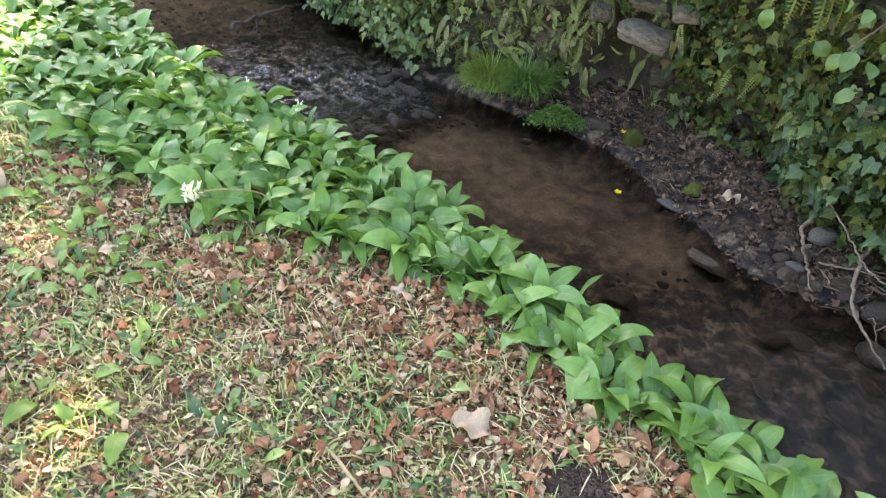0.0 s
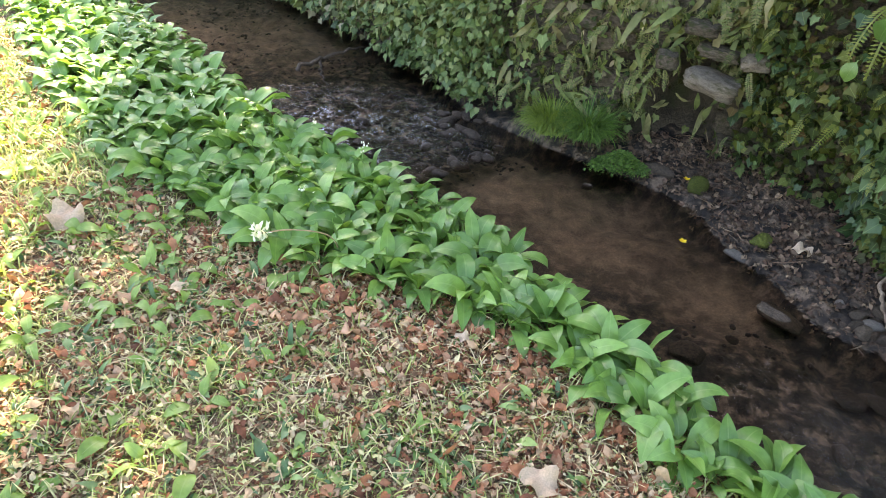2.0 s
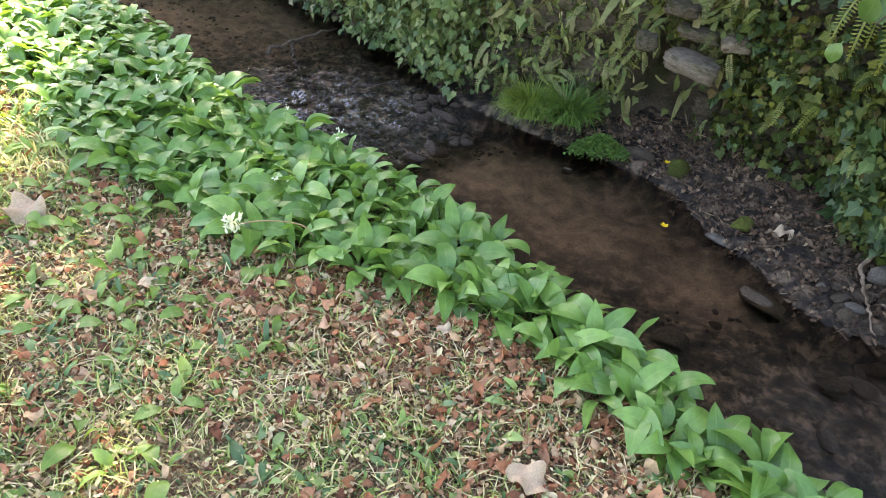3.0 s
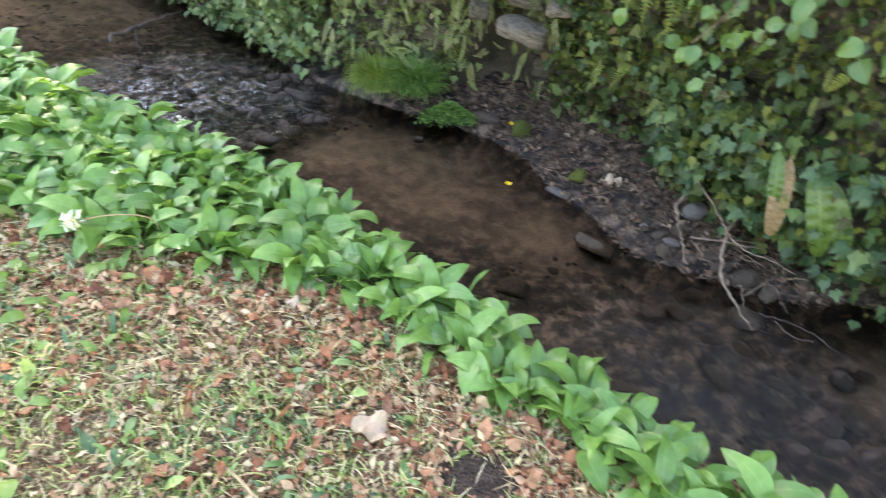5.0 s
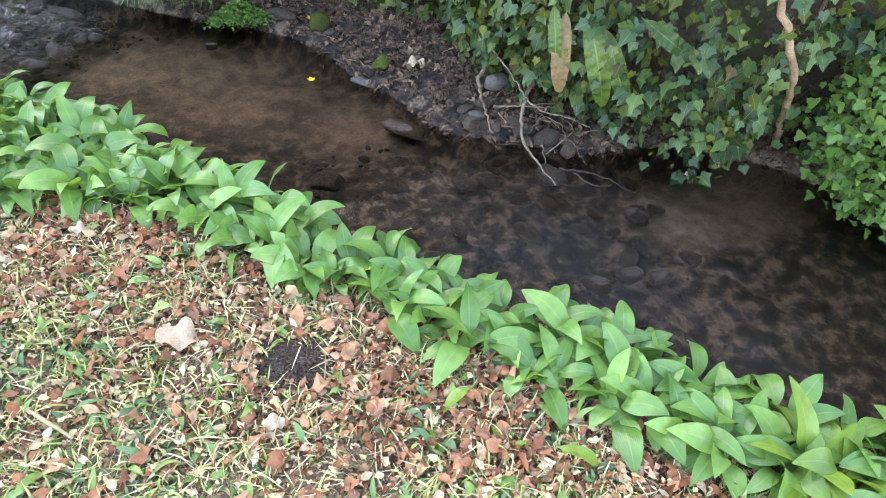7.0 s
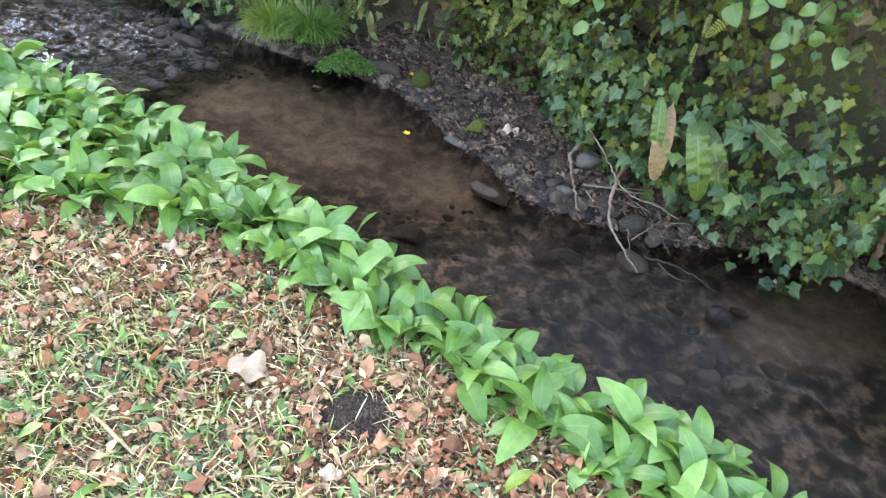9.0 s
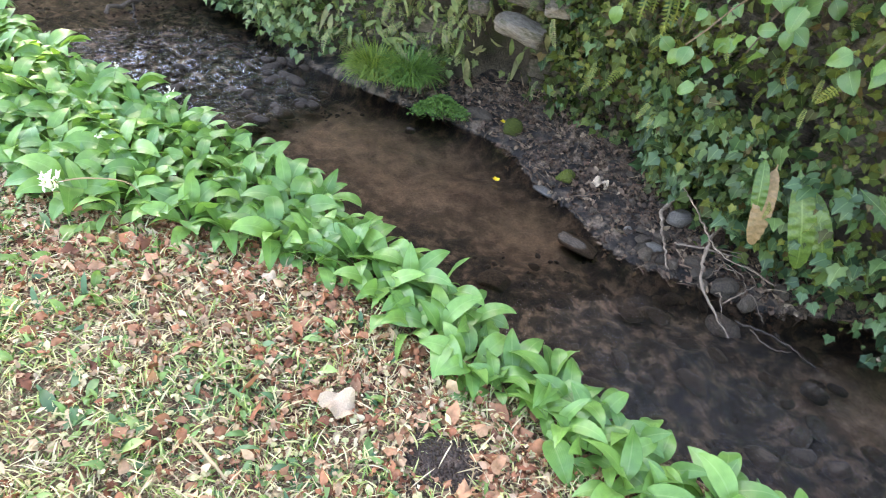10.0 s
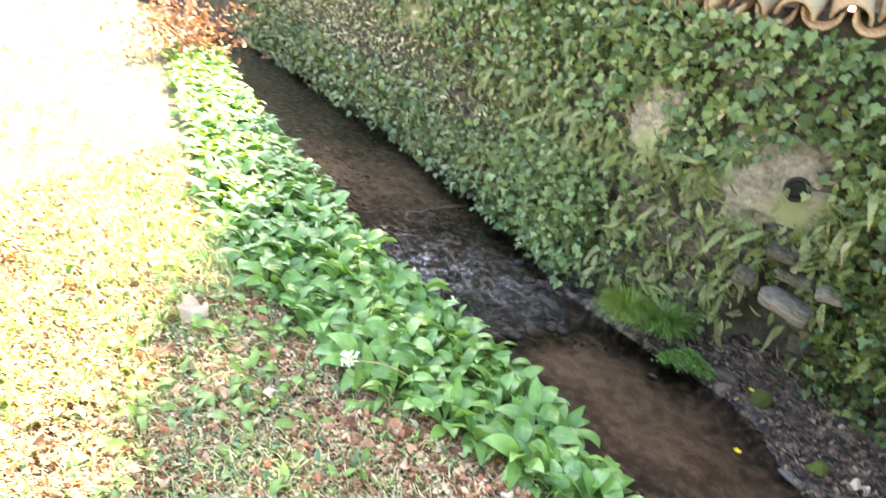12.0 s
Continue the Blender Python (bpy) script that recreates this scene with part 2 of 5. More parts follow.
FERN_OLD = leafy("old_fern", [(0.065, 0.095, 0.028), (0.115, 0.155, 0.047), (0.17, 0.20, 0.068), (0.20, 0.18, 0.088), (0.09, 0.13, 0.038)], 0.7, 0.15, spread=0.9)
HART = leafy("strap_fern", [(0.055, 0.12, 0.026), (0.10, 0.165, 0.034)], 0.4, 0.3, veins=0.4, spread=1.0, mottled=45.0)
HART_OLD = leafy("withered_fern", [(0.15, 0.085, 0.04), (0.24, 0.16, 0.08)], 0.65, 0.2, spread=1.0, mottled=28.0)
BROAD = leafy("broad_leaf", [(0.045, 0.11, 0.03), (0.075, 0.16, 0.045), (0.11, 0.205, 0.06), (0.06, 0.135, 0.045)], 0.42, 0.3, veins=0.04, rib=0.012)
DRIED = leafy("dry_creeper", [(0.13, 0.12, 0.06), (0.27, 0.22, 0.13), (0.42, 0.36, 0.23), (0.14, 0.16, 0.055), (0.50, 0.44, 0.31), (0.21, 0.22, 0.08)], 0.8, 0.1, spread=0.9)
CROWN = leafy("tree_leaf", [(0.06, 0.12, 0.03), (0.09, 0.16, 0.04)], 0.5, 0.3)
MOSS = earthy("moss", (0.06, 0.09, 0.015), (0.17, 0.20, 0.035), 25.0, 160.0, 0.95, 0.02)
SOAKED = earthy("soaked_stone", (0.028, 0.021, 0.016), (0.095, 0.070, 0.052), 14.0, 80.0, 0.55, 0.01, spec=0.3)
STONE = earthy("wall_stone", (0.06, 0.052, 0.04), (0.20, 0.17, 0.13), 9.0, 60.0, 0.9, 0.02, stain=(0.05, 0.058, 0.022))
SLATE = earthy("wet_stone", (0.045, 0.036, 0.028), (0.15, 0.115, 0.085), 14.0, 80.0, 0.65, 0.01, spec=0.3)
SLATE_PALE = earthy("grey_stone", (0.085, 0.078, 0.072), (0.21, 0.19, 0.17), 16.0, 90.0, 0.6, 0.008, spec=0.35)
MORTAR = earthy("wall_core", (0.05, 0.042, 0.03), (0.12, 0.10, 0.075), 7.0, 60.0, 0.95, 0.03, stain=(0.05, 0.055, 0.025))
LINTEL = earthy("pale_stone", (0.20, 0.17, 0.14), (0.42, 0.37, 0.30), 5.0, 40.0, 0.9, 0.03, stain=(0.10, 0.09, 0.05))
PLASTER = earthy("old_plaster", (0.19, 0.17, 0.12), (0.37, 0.33, 0.255), 6.0, 45.0, 0.9, 0.015, stain=(0.22, 0.22, 0.10))
TILE = earthy("clay_tile", (0.30, 0.19, 0.11), (0.46, 0.33, 0.21), 10.0, 70.0, 0.85, 0.01, stain=(0.30, 0.28, 0.2))
EARTH = earthy("loose_earth", (0.07, 0.052, 0.042), (0.15, 0.115, 0.095), 20.0, 120.0, 0.95, 0.01)
BARK = earthy("bark", (0.07, 0.05, 0.035), (0.20, 0.15, 0.10), 12.0, 80.0, 0.9, 0.02)
TWIG = earthy("bare_twig", (0.13, 0.095, 0.07), (0.30, 0.24, 0.19), 20.0, 120.0, 0.8, 0.004)
PALE_WOOD = earthy("pale_dead_wood", (0.34, 0.22, 0.13), (0.56, 0.41, 0.28), 14.0, 90.0, 0.8, 0.006)
# near black for the rim and for the painted darkness inside the pipe
PIPE_AND_BORE_SHADE = earthy("clay_pipe_and_bore_shade", (0.008, 0.007, 0.006), (0.022, 0.02, 0.018), 14.0, 90.0, 0.8, 0.004)
SOIL, WATER = ground_material(), water_material()
RNG = np.random.default_rng(7)


# ---- mesh helpers ----
def mesh(name, verts, faces, material, uv=None, smooth=True):
    """A mesh from arrays; all faces have the same number of corners."""
    verts, faces = np.asarray(verts, np.float32), np.asarray(faces, np.int32)
    me = bpy.data.meshes.new(name)
    k = faces.shape[1]
    me.vertices.add(len(verts))
    me.vertices.foreach_set("co", verts.ravel())
    me.loops.add(faces.size)
    me.loops.foreach_set("vertex_index", faces.ravel())
    me.polygons.add(len(faces))
    me.polygons.foreach_set("loop_start", np.arange(0, faces.size, k, dtype=np.int32))
    me.polygons.foreach_set("use_smooth", np.full(len(faces), smooth))
    if uv is not None:
        me.uv_layers.new(name="UVMap").data.foreach_set("uv", np.asarray(uv, np.float32)[faces.ravel()].ravel())
    me.update(calc_edges=True)
    me.validate()
    me.materials.append(material)
    return me


def thing(name, label, category, group="", kind="", at=(0, 0, 0), data=None):
    ob = tagged(new(name, data), label, category, group, kind)
    ob.location = at
    return ob


def part(name, data, parent, label="", m=None):
    ob = new(name, data)
    ob.parent = parent
    if label:
        tagged(ob, label)
    if m is not None:
        ob.matrix_basis = m
    return ob


def turns(az, pitch, roll):
    """Rotation matrices: roll about the leaf's own length (y), pitch its tip up, then turn by az round z."""
    ca, sa, cp, sp, cr, sr = np.cos(az), np.sin(az), np.cos(pitch), np.sin(pitch), np.cos(roll), np.sin(roll)
    o, i = np.zeros_like(ca), np.ones_like(ca)
    rz = np.stack([ca, -sa, o, sa, ca, o, o, o, i], -1).reshape(-1, 3, 3)
    rx = np.stack([i, o, o, o, cp, -sp, o, sp, cp], -1).reshape(-1, 3, 3)
    ry = np.stack([cr, o, sr, o, i, o, -sr, o, cr], -1).reshape(-1, 3, 3)
    return rz @ rx @ ry


def scatter(templates, places, rots, sizes, which=None):
    """Copies of the templates (verts, faces, uv), joined into one set of arrays."""
    if which is None:
        which = RNG.integers(0, len(templates), len(places))
    vs, fs, us, n = [], [], [], 0
    for k, (v, f, u) in enumerate(templates):
        pick = np.nonzero(which == k)[0]
        if not len(pick):
            continue
        s = sizes[pick]
        s = s[:, None, None] if s.ndim == 1 else s[:, None, :]
        w = np.einsum("nij,nvj->nvi", rots[pick], v[None] * s) + places[pick][:, None]
        vs.append(w.reshape(-1, 3))
        fs.append((f[None] + (n + len(v) * np.arange(len(pick)))[:, None, None]).reshape(-1, f.shape[1]))
        us.append(np.tile(u, (len(pick), 1)))
        n += len(pick) * len(v)
    return np.concatenate(vs), np.concatenate(fs), np.concatenate(us)


def grid_faces(rows, cols):
    i = np.arange(rows - 1)[:, None] * cols + np.arange(cols - 1)[None]
    return np.stack([i, i + 1, i + cols + 1, i + cols], -1).reshape(-1, 4)


def blade(length, width, up0, up1, stalk=0.0, shape=0.8, fold=0.25, wave=0.0, rows=10, seed=0, across=3, full=0.75, waves=9.0, twist=0.0):
    """A leaf along +y: rises at up0 degrees and bends to up1; a stalk, then a pointed oval blade folded along its midrib."""
    r = np.random.default_rng(seed)
    t = np.linspace(0, 1, rows)
    ang = np.radians(up0 + (up1 - up0) * t**1.3)
    step = length / (rows - 1)
    y, z = np.r_[0, np.cumsum(np.cos(ang[:-1])) * step], np.r_[0, np.cumsum(np.sin(ang[:-1])) * step]
    b = np.clip((t - stalk) / (1 - stalk), 0, 1)
    w = np.maximum(width / 2 * np.sin(np.pi * b**shape) ** full * (b > 0), 0.035 * width)
    w[-1] = 0.02 * width
    q = np.linspace(-1, 1, across)
    ph = r.uniform(0, 6.28)
    x = q[None] * w[:, None]
    lift = np.abs(q)[None] * w[:, None] * fold + wave * w[:, None] * np.sin(waves * t + ph)[:, None] * q[None]
    tw = np.radians(twist) * t[:, None]
    x, lift = x * np.cos(tw) - lift * np.sin(tw), x * np.sin(tw) + lift * np.cos(tw)
    side = r.uniform(-0.10, 0.10) * length * t**2
    v = np.stack([x + side[:, None], y[:, None] - np.sin(ang)[:, None] * lift, z[:, None] + np.cos(ang)[:, None] * lift], -1).reshape(-1, 3)
    u = np.stack(np.broadcast_arrays((q[None] + 1) / 2, t[:, None]), -1).reshape(-1, 2)
    return v, grid_faces(rows, across), u


def ivy_leaf(seed=0):
    """A five-lobed leaf of unit length, its tip towards +y, lobes drooping."""
    r = np.random.default_rng(seed)
    half = np.array([(0.20, -0.10), (0.40, -0.03), (0.39, 0.16), (0.55, 0.37), (0.40, 0.47), (0.28, 0.56), (0.15, 0.80)])
    out = np.r_[[(0, 0.06)], half, [(0, 1.0)], half[::-1] * [-1, 1]] * r.uniform(0.9, 1.1, (16, 2))
    v = np.r_[[(0, 0.30)], out]
    z = -0.34 * np.hypot(v[:, 0], (v[:, 1] - 0.3)) ** 2 + 0.26 * np.abs(v[:, 0]) + r.uniform(-0.04, 0.04, len(v))
    v = np.c_[v, z]
    f = np.array([(0, 1 + 2 * k, 2 + 2 * k, 1 + (2 * k + 2) % 16) for k in range(8)])
    return v, f, v[:, :2] * 0.5 + 0.5


def round_leaf(seed=0):
    """A rounded leaf of unit length with three scalloped lobes, its tip towards +y."""
    r = np.random.default_rng(seed)
    th = np.linspace(-2.8, 2.8, 32)
    rad = 0.46 * (1 + 0.26 * np.cos(3 * th)) * (1 + 0.10 * np.cos(15 * th)) * r.uniform(0.95, 1.05, 32)
    out = np.c_[rad * np.sin(th), 0.48 + rad * np.cos(th)]
    v = np.r_[[(0, 0.30)], out]
    v = np.c_[v, 0.22 * np.abs(v[:, 0]) - 0.30 * (v[:, 0] ** 2 + (v[:, 1] - 0.4) ** 2) + r.uniform(-0.02, 0.02, 33)]
    f = np.array([(0, 2 + 2 * k, 1 + 2 * k, 1 + (2 * k - 1) % 32) for k in range(16)])
    return v, f, v[:, :2] * 0.5 + 0.5


def frond(length, width, pairs, droop, seed=0, toothed=0.9):
    """A fern frond: a drooping midrib with pairs of small blades."""
    r = np.random.default_rng(seed)
    vs, fs, n = [], [], 0
    ang = np.radians(np.linspace(40, 40 - droop, pairs + 2))
    step = length / (pairs + 1)
    y, z = np.r_[0, np.cumsum(np.cos(ang[:-1])) * step], np.r_[0, np.cumsum(np.sin(ang[:-1])) * step]
    for i in range(pairs + 1):
        a = 0.012 * length
        vs += [(-a, y[i], z[i]), (a, y[i], z[i]), (a * 0.8, y[i + 1], z[i + 1]), (-a * 0.8, y[i + 1], z[i + 1])]
        fs.append((n, n + 1, n + 2, n + 3))
        n += 4
        t = (i + 0.5) / (pairs + 1)
        w = width / 2 * np.sin(np.pi * (0.18 + 0.8 * t)) ** 0.8
        for s in (-1, 1):
            h = step * toothed * 0.5
            d = -0.15 * w + r.uniform(-0.1, 0.1) * w
            vs += [(0, y[i], z[i]), (s * w * 0.55, y[i] + step * 0.1, z[i] + d * 0.3), (s * w, y[i] + step * 0.6, z[i] + d), (s * w * 0.5, y[i] + h * 2.1, z[i] + d * 0.3)]
            fs.append((n, n + 1, n + 2, n + 3) if s > 0 else (n, n + 3, n + 2, n + 1))
            n += 4
    v = np.array(vs)
    return v, np.array(fs), np.c_[v[:, 0] / width + 0.5, v[:, 1] / length]


def boulder(seed, rough=0.18, flat=1.0, cuts=6):
    """A worn, uneven stone of about unit size, its top and bottom flatter for a small flat."""
    bm = bmesh.new()
    bmesh.ops.create_icosphere(bm, subdivisions=3 if cuts > 5 else 2, radius=0.5)
    r = random.Random(seed)
    off = Vector((r.uniform(0, 99), r.uniform(0, 99), r.uniform(0, 99)))
    planes = [(Vector((r.gauss(0, 1), r.gauss(0, 1), r.gauss(0, 1))).normalized(), r.uniform(0.30, 0.42)) for _ in range(cuts)]
    for v in bm.verts:
        p = v.co.copy()
        for nrm, d in planes:
            k = p.dot(nrm)
            if k > d:
                p -= nrm * (k - d) * 0.85
        p *= 1 + rough * noise.noise(p * 3 + off) + 0.4 * rough * noise.noise(p * 9 + off)
        p.z *= flat
        v.co = p
    me = bpy.data.meshes.new("stone")
    for f in bm.faces:
        f.smooth = True
    bm.to_mesh(me)
    bm.free()
    return me


def slab(seed, wear=0.10):
    """A roughly squared stone of unit size with worn corners."""
    bm = bmesh.new()
    bmesh.ops.create_cube(bm, size=1.0)
    bmesh.ops.subdivide_edges(bm, edges=bm.edges[:], cuts=7, use_grid_fill=True)
    r = random.Random(seed)
    off = Vector((r.uniform(0, 99), r.uniform(0, 99), r.uniform(0, 99)))
    skew = r.uniform(-0.25, 0.25)
    for v in bm.verts:
        p = v.co.copy()
        p = p * (1 - 0.22 * max(0.0, p.length / 0.5 - 1.0))
        p *= 1 + wear * noise.noise(v.co * 2.5 + off) + 0.5 * wear * noise.noise(v.co * 7 + off) + 0.2 * wear * noise.noise(v.co * 18 + off)
        p.z *= 1 + skew * p.x
        p.x += 0.12 * p.z * skew
        v.co = p
    me = bpy.data.meshes.new("stone")
    for f in bm.faces:
        f.smooth = True
    bm.to_mesh(me)
    bm.free()
    return me


def with_material(me, material):
    me.materials.clear()
    me.materials.append(material)
    return me


def tube(points, radii, sides=7, material=None, wobble=0.0, seed=0):
    """A tapered, slightly knotted rod along a line of points."""
    r = np.random.default_rng(seed)
    p = smooth_line(points, 6 * len(points))
    p = p + r.normal(0, 1, p.shape) * wobble
    rad = np.interp(np.linspace(0, 1, len(p)), np.linspace(0, 1, len(radii)), radii) * r.uniform(0.85, 1.15, len(p))
    d = np.gradient(p, axis=0)
    d /= np.linalg.norm(d, axis=1)[:, None]
    ref = np.array([0.3, 0.2, 0.9])
    a = np.cross(d, ref)
    a /= np.linalg.norm(a, axis=1)[:, None]
    b = np.cross(d, a)
    th = np.linspace(0, 2 * np.pi, sides, endpoint=False)
    v = p[:, None] + rad[:, None, None] * (np.cos(th)[None, :, None] * a[:, None] + np.sin(th)[None, :, None] * b[:, None])
    i, j = np.arange(len(p) - 1)[:, None] * sides, np.arange(sides)[None]
    k = (j + 1) % sides
    f = np.stack(np.broadcast_arrays(i + j, i + k, i + sides + k, i + sides + j), -1).reshape(-1, 4)
    return mesh("rod", v.reshape(-1, 3), f, material)


def smooth_line(points, count):
    """A Catmull-Rom line through the points, evenly spaced."""
    p = np.asarray(points, float)
    q = np.r_[[2 * p[0] - p[1]], p, [2 * p[-1] - p[-2]]]
    out = []
    for i in range(len(p) - 1):
        a, b, c, d = q[i : i + 4]
        t = np.linspace(0, 1, 24, endpoint=False)[:, None]
        out.append(0.5 * (2 * b + (c - a) * t + (2 * a - 5 * b + 4 * c - d) * t**2 + (3 * b - a - 3 * c + d) * t**3))
    out = np.concatenate(out + [p[-1:]])
    s = np.r_[0, np.cumsum(np.linalg.norm(np.diff(out, axis=0), axis=1))]
    w = np.linspace(0, s[-1], count)
    return np.stack([np.interp(w, s, out[:, k]) for k in range(out.shape[1])], -1)


def side_of(line, xy):
    """Distance of places from a line, above zero on the line's left as one goes along it."""
    best, sign = np.full(len(xy), 1e9), np.ones(len(xy))
    d = np.gradient(line, axis=0)
    for p, w in zip(line, d):
        off = xy - p
        r = off[:, 0] ** 2 + off[:, 1] ** 2
        near = r < best
        best[near] = r[near]
        sign[near] = np.sign(w[0] * off[near, 1] - w[1] * off[near, 0] + 1e-9)
    return np.sqrt(best) * sign


def fbm(xy, scale, seed=0):
    """Smooth value noise in [-1, 1] at places in the plane."""
    r = np.random.default_rng(seed)
    tab = r.uniform(-1, 1, (256, 256))
    out, amp = 0, 1.0
    for _ in range(3):
        p = xy * scale + 100
        i = np.floor(p).astype(int)
        f = p - i
        f = f * f * (3 - 2 * f)
        g = lambda a, b: tab[(i[:, 0] + a) % 256, (i[:, 1] + b) % 256]
        out = out + amp * ((g(0, 0) * (1 - f[:, 0]) + g(1, 0) * f[:, 0]) * (1 - f[:, 1]) + (g(0, 1) * (1 - f[:, 0]) + g(1, 1) * f[:, 0]) * f[:, 1])
        scale, amp = scale * 2.1, amp * 0.5
    return out / 1.75


# ---- plan: lines run upstream, from the right of the first view to its upper left ----
NEAR_EDGE = smooth_line([(6.5, -4.0), (4.0, -1.6), (2.55, -0.05), (1.9, 0.48), (1.5, 0.9), (1.22, 1.18), (0.95, 1.42), (0.70, 1.72), (0.42, 2.06), (0.08, 2.45), (-0.5, 2.88), (-1.25, 3.38), (-2.25, 4.4), (-3.5, 5.65), (-4.9, 7.1), (-7.0, 8.8), (-11, 11.2), (-20, 15)], 420)
GARLIC_IN = smooth_line([(2.6, -0.65), (2.1, -0.2), (1.5, 0.35), (1.2, 0.65), (0.87, 1.0), (0.67, 1.25), (0.43, 1.47), (0.2, 1.67), (-0.25, 1.90), (-0.9, 2.08), (-1.6, 2.55), (-2.9, 3.9), (-4.1, 5.3), (-5.4, 6.9)], 400)
GARLIC_OUT = smooth_line([(3.0, -0.45), (2.5, -0.05), (1.84, 0.46), (1.45, 0.86), (1.17, 1.13), (0.90, 1.38), (0.65, 1.68), (0.38, 2.01), (0.04, 2.41), (-0.55, 2.85), (-1.28, 3.36), (-2.28, 4.36), (-3.52, 5.6), (-4.9, 7.05)], 400)
FAR_EDGE = smooth_line([(7.0, -3.0), (4.6, -0.6), (3.25, 0.6), (2.95, 1.15), (2.85, 1.50), (2.55, 1.74), (2.25, 1.86), (1.98, 1.88), (1.66, 2.04), (1.40, 2.22), (1.27, 2.52), (1.12, 2.82), (0.98, 3.15), (0.62, 3.40), (0.25, 3.66), (-0.15, 3.95), (-0.62, 4.72), (-1.35, 5.45), (-2.3, 6.4), (-3.3, 7.2), (-4.8, 8.45), (-7.0, 10.1), (-11, 12.6), (-20, 16.6)], 420)
WALL_LINE = smooth_line([(8.0, -2.6), (5.2, -0.2), (3.6, 1.15), (3.0, 1.75), (2.55, 2.1), (2.3, 2.5), (2.0, 3.1), (1.4, 3.62), (0.75, 3.78), (0.25, 3.98), (-0.15, 4.35), (-0.62, 4.95), (-1.4, 5.65), (-2.4, 6.6), (-3.4, 7.4), (-4.9, 8.65), (-7.1, 10.3), (-11, 12.8), (-20, 16.9)], 520)
WATER_Z, WALL_TOP = -0.14, 1.70


def ground_height(xy):
    near, far, wall = side_of(NEAR_EDGE, xy), side_of(FAR_EDGE, xy), side_of(WALL_LINE, xy)
    step = lambda x, a, b: (lambda t: t * t * (3 - 2 * t))(np.clip((x - a) / (b - a), 0, 1))
    bed = -0.225 + 0.05 * fbm(xy, 3.0, 3) + 0.022 * fbm(xy, 14.0, 4)
    bank = 0.0 + 0.03 * fbm(xy, 1.3, 1) + 0.012 * fbm(xy, 9.0, 2)
    shore = -0.105 + 0.025 * fbm(xy, 7.0, 5) + 0.012 * fbm(xy, 30.0, 6)
    z = bed + (bank - bed) * step(near, -0.06, 0.10)
    over = step(-far, -0.07, 0.09)
    shore = shore + 0.10 * step(-far, 0.15, 0.6)
    return np.where(near > 0.1, z, z + (shore - z) * over), near, far, wall


def frames(tip, nrm):
    """Rotations that lay a leaf's length along tip with its face towards nrm."""
    y = tip / np.linalg.norm(tip, axis=1)[:, None]
    x = np.cross(y, nrm)
    x /= np.linalg.norm(x, axis=1)[:, None] + 1e-9
    return np.stack([x, y, np.cross(x, y)], -1)


# ---- ground and water ----
def spread(dense0, dense1, step, far):
    inner = np.arange(dense0, dense1, step)
    out = np.cumsum(step * 1.22 ** np.arange(1, 60))
    out = out[out < far]
    return np.r_[dense0 - out[::-1], inner, dense1 + out]


gx, gy = spread(-3.2, 3.4, 0.026, 900.0), spread(-0.4, 5.4, 0.026, 900.0)
gxy = np.stack(np.meshgrid(gx, gy), -1).reshape(-1, 2)
gz, gnear, gfar, gwall = ground_height(gxy)
ground = thing("ground", "brown earth bank with a wet muddy stream bed", "ground", kind="structure",
               data=mesh("ground", np.c_[gxy, gz], grid_faces(len(gy), len(gx)), SOIL))


def blob(xy, x, y, rx, ry):
    return np.clip(1.6 - 1.6 * np.hypot((xy[:, 0] - x) / rx, (xy[:, 1] - y) / ry), 0, 1)


silt = np.maximum.reduce([blob(gxy, 0.75, 2.95, 0.75, 0.60), blob(gxy, 0.25, 3.25, 0.5, 0.4), 1.5 * blob(gxy, 2.50, 1.52, 0.62, 0.30), blob(gxy, -1.9, 5.4, 1.3, 1.0), 0.75 * blob(gxy, 1.1, 2.5, 0.4, 0.4)])
pool = np.clip(1.8 * blob(gxy, 2.48, 1.50, 0.60, 0.26), 0, 1) * np.clip(0.9 + 0.5 * fbm(gxy, 5.0, 17), 0, 1)
silt = np.clip(silt * np.clip(gfar / 0.10 - 0.1, 0, 1) * (1 + 0.9 * fbm(gxy, 2.5, 15) + 0.5 * fbm(gxy, 9.0, 16)), 0, 1)
silt = np.maximum(silt, pool)
mud = np.clip(0.5 - (gnear - 0.03) / 0.08, 0, 1) * (gwall > -0.5)
ground.data.attributes.new("mud", "FLOAT", "POINT").data.foreach_set("value", mud.astype(np.float32))
ground.data.attributes.new("silt", "FLOAT", "POINT").data.foreach_set("value", silt.astype(np.float32))


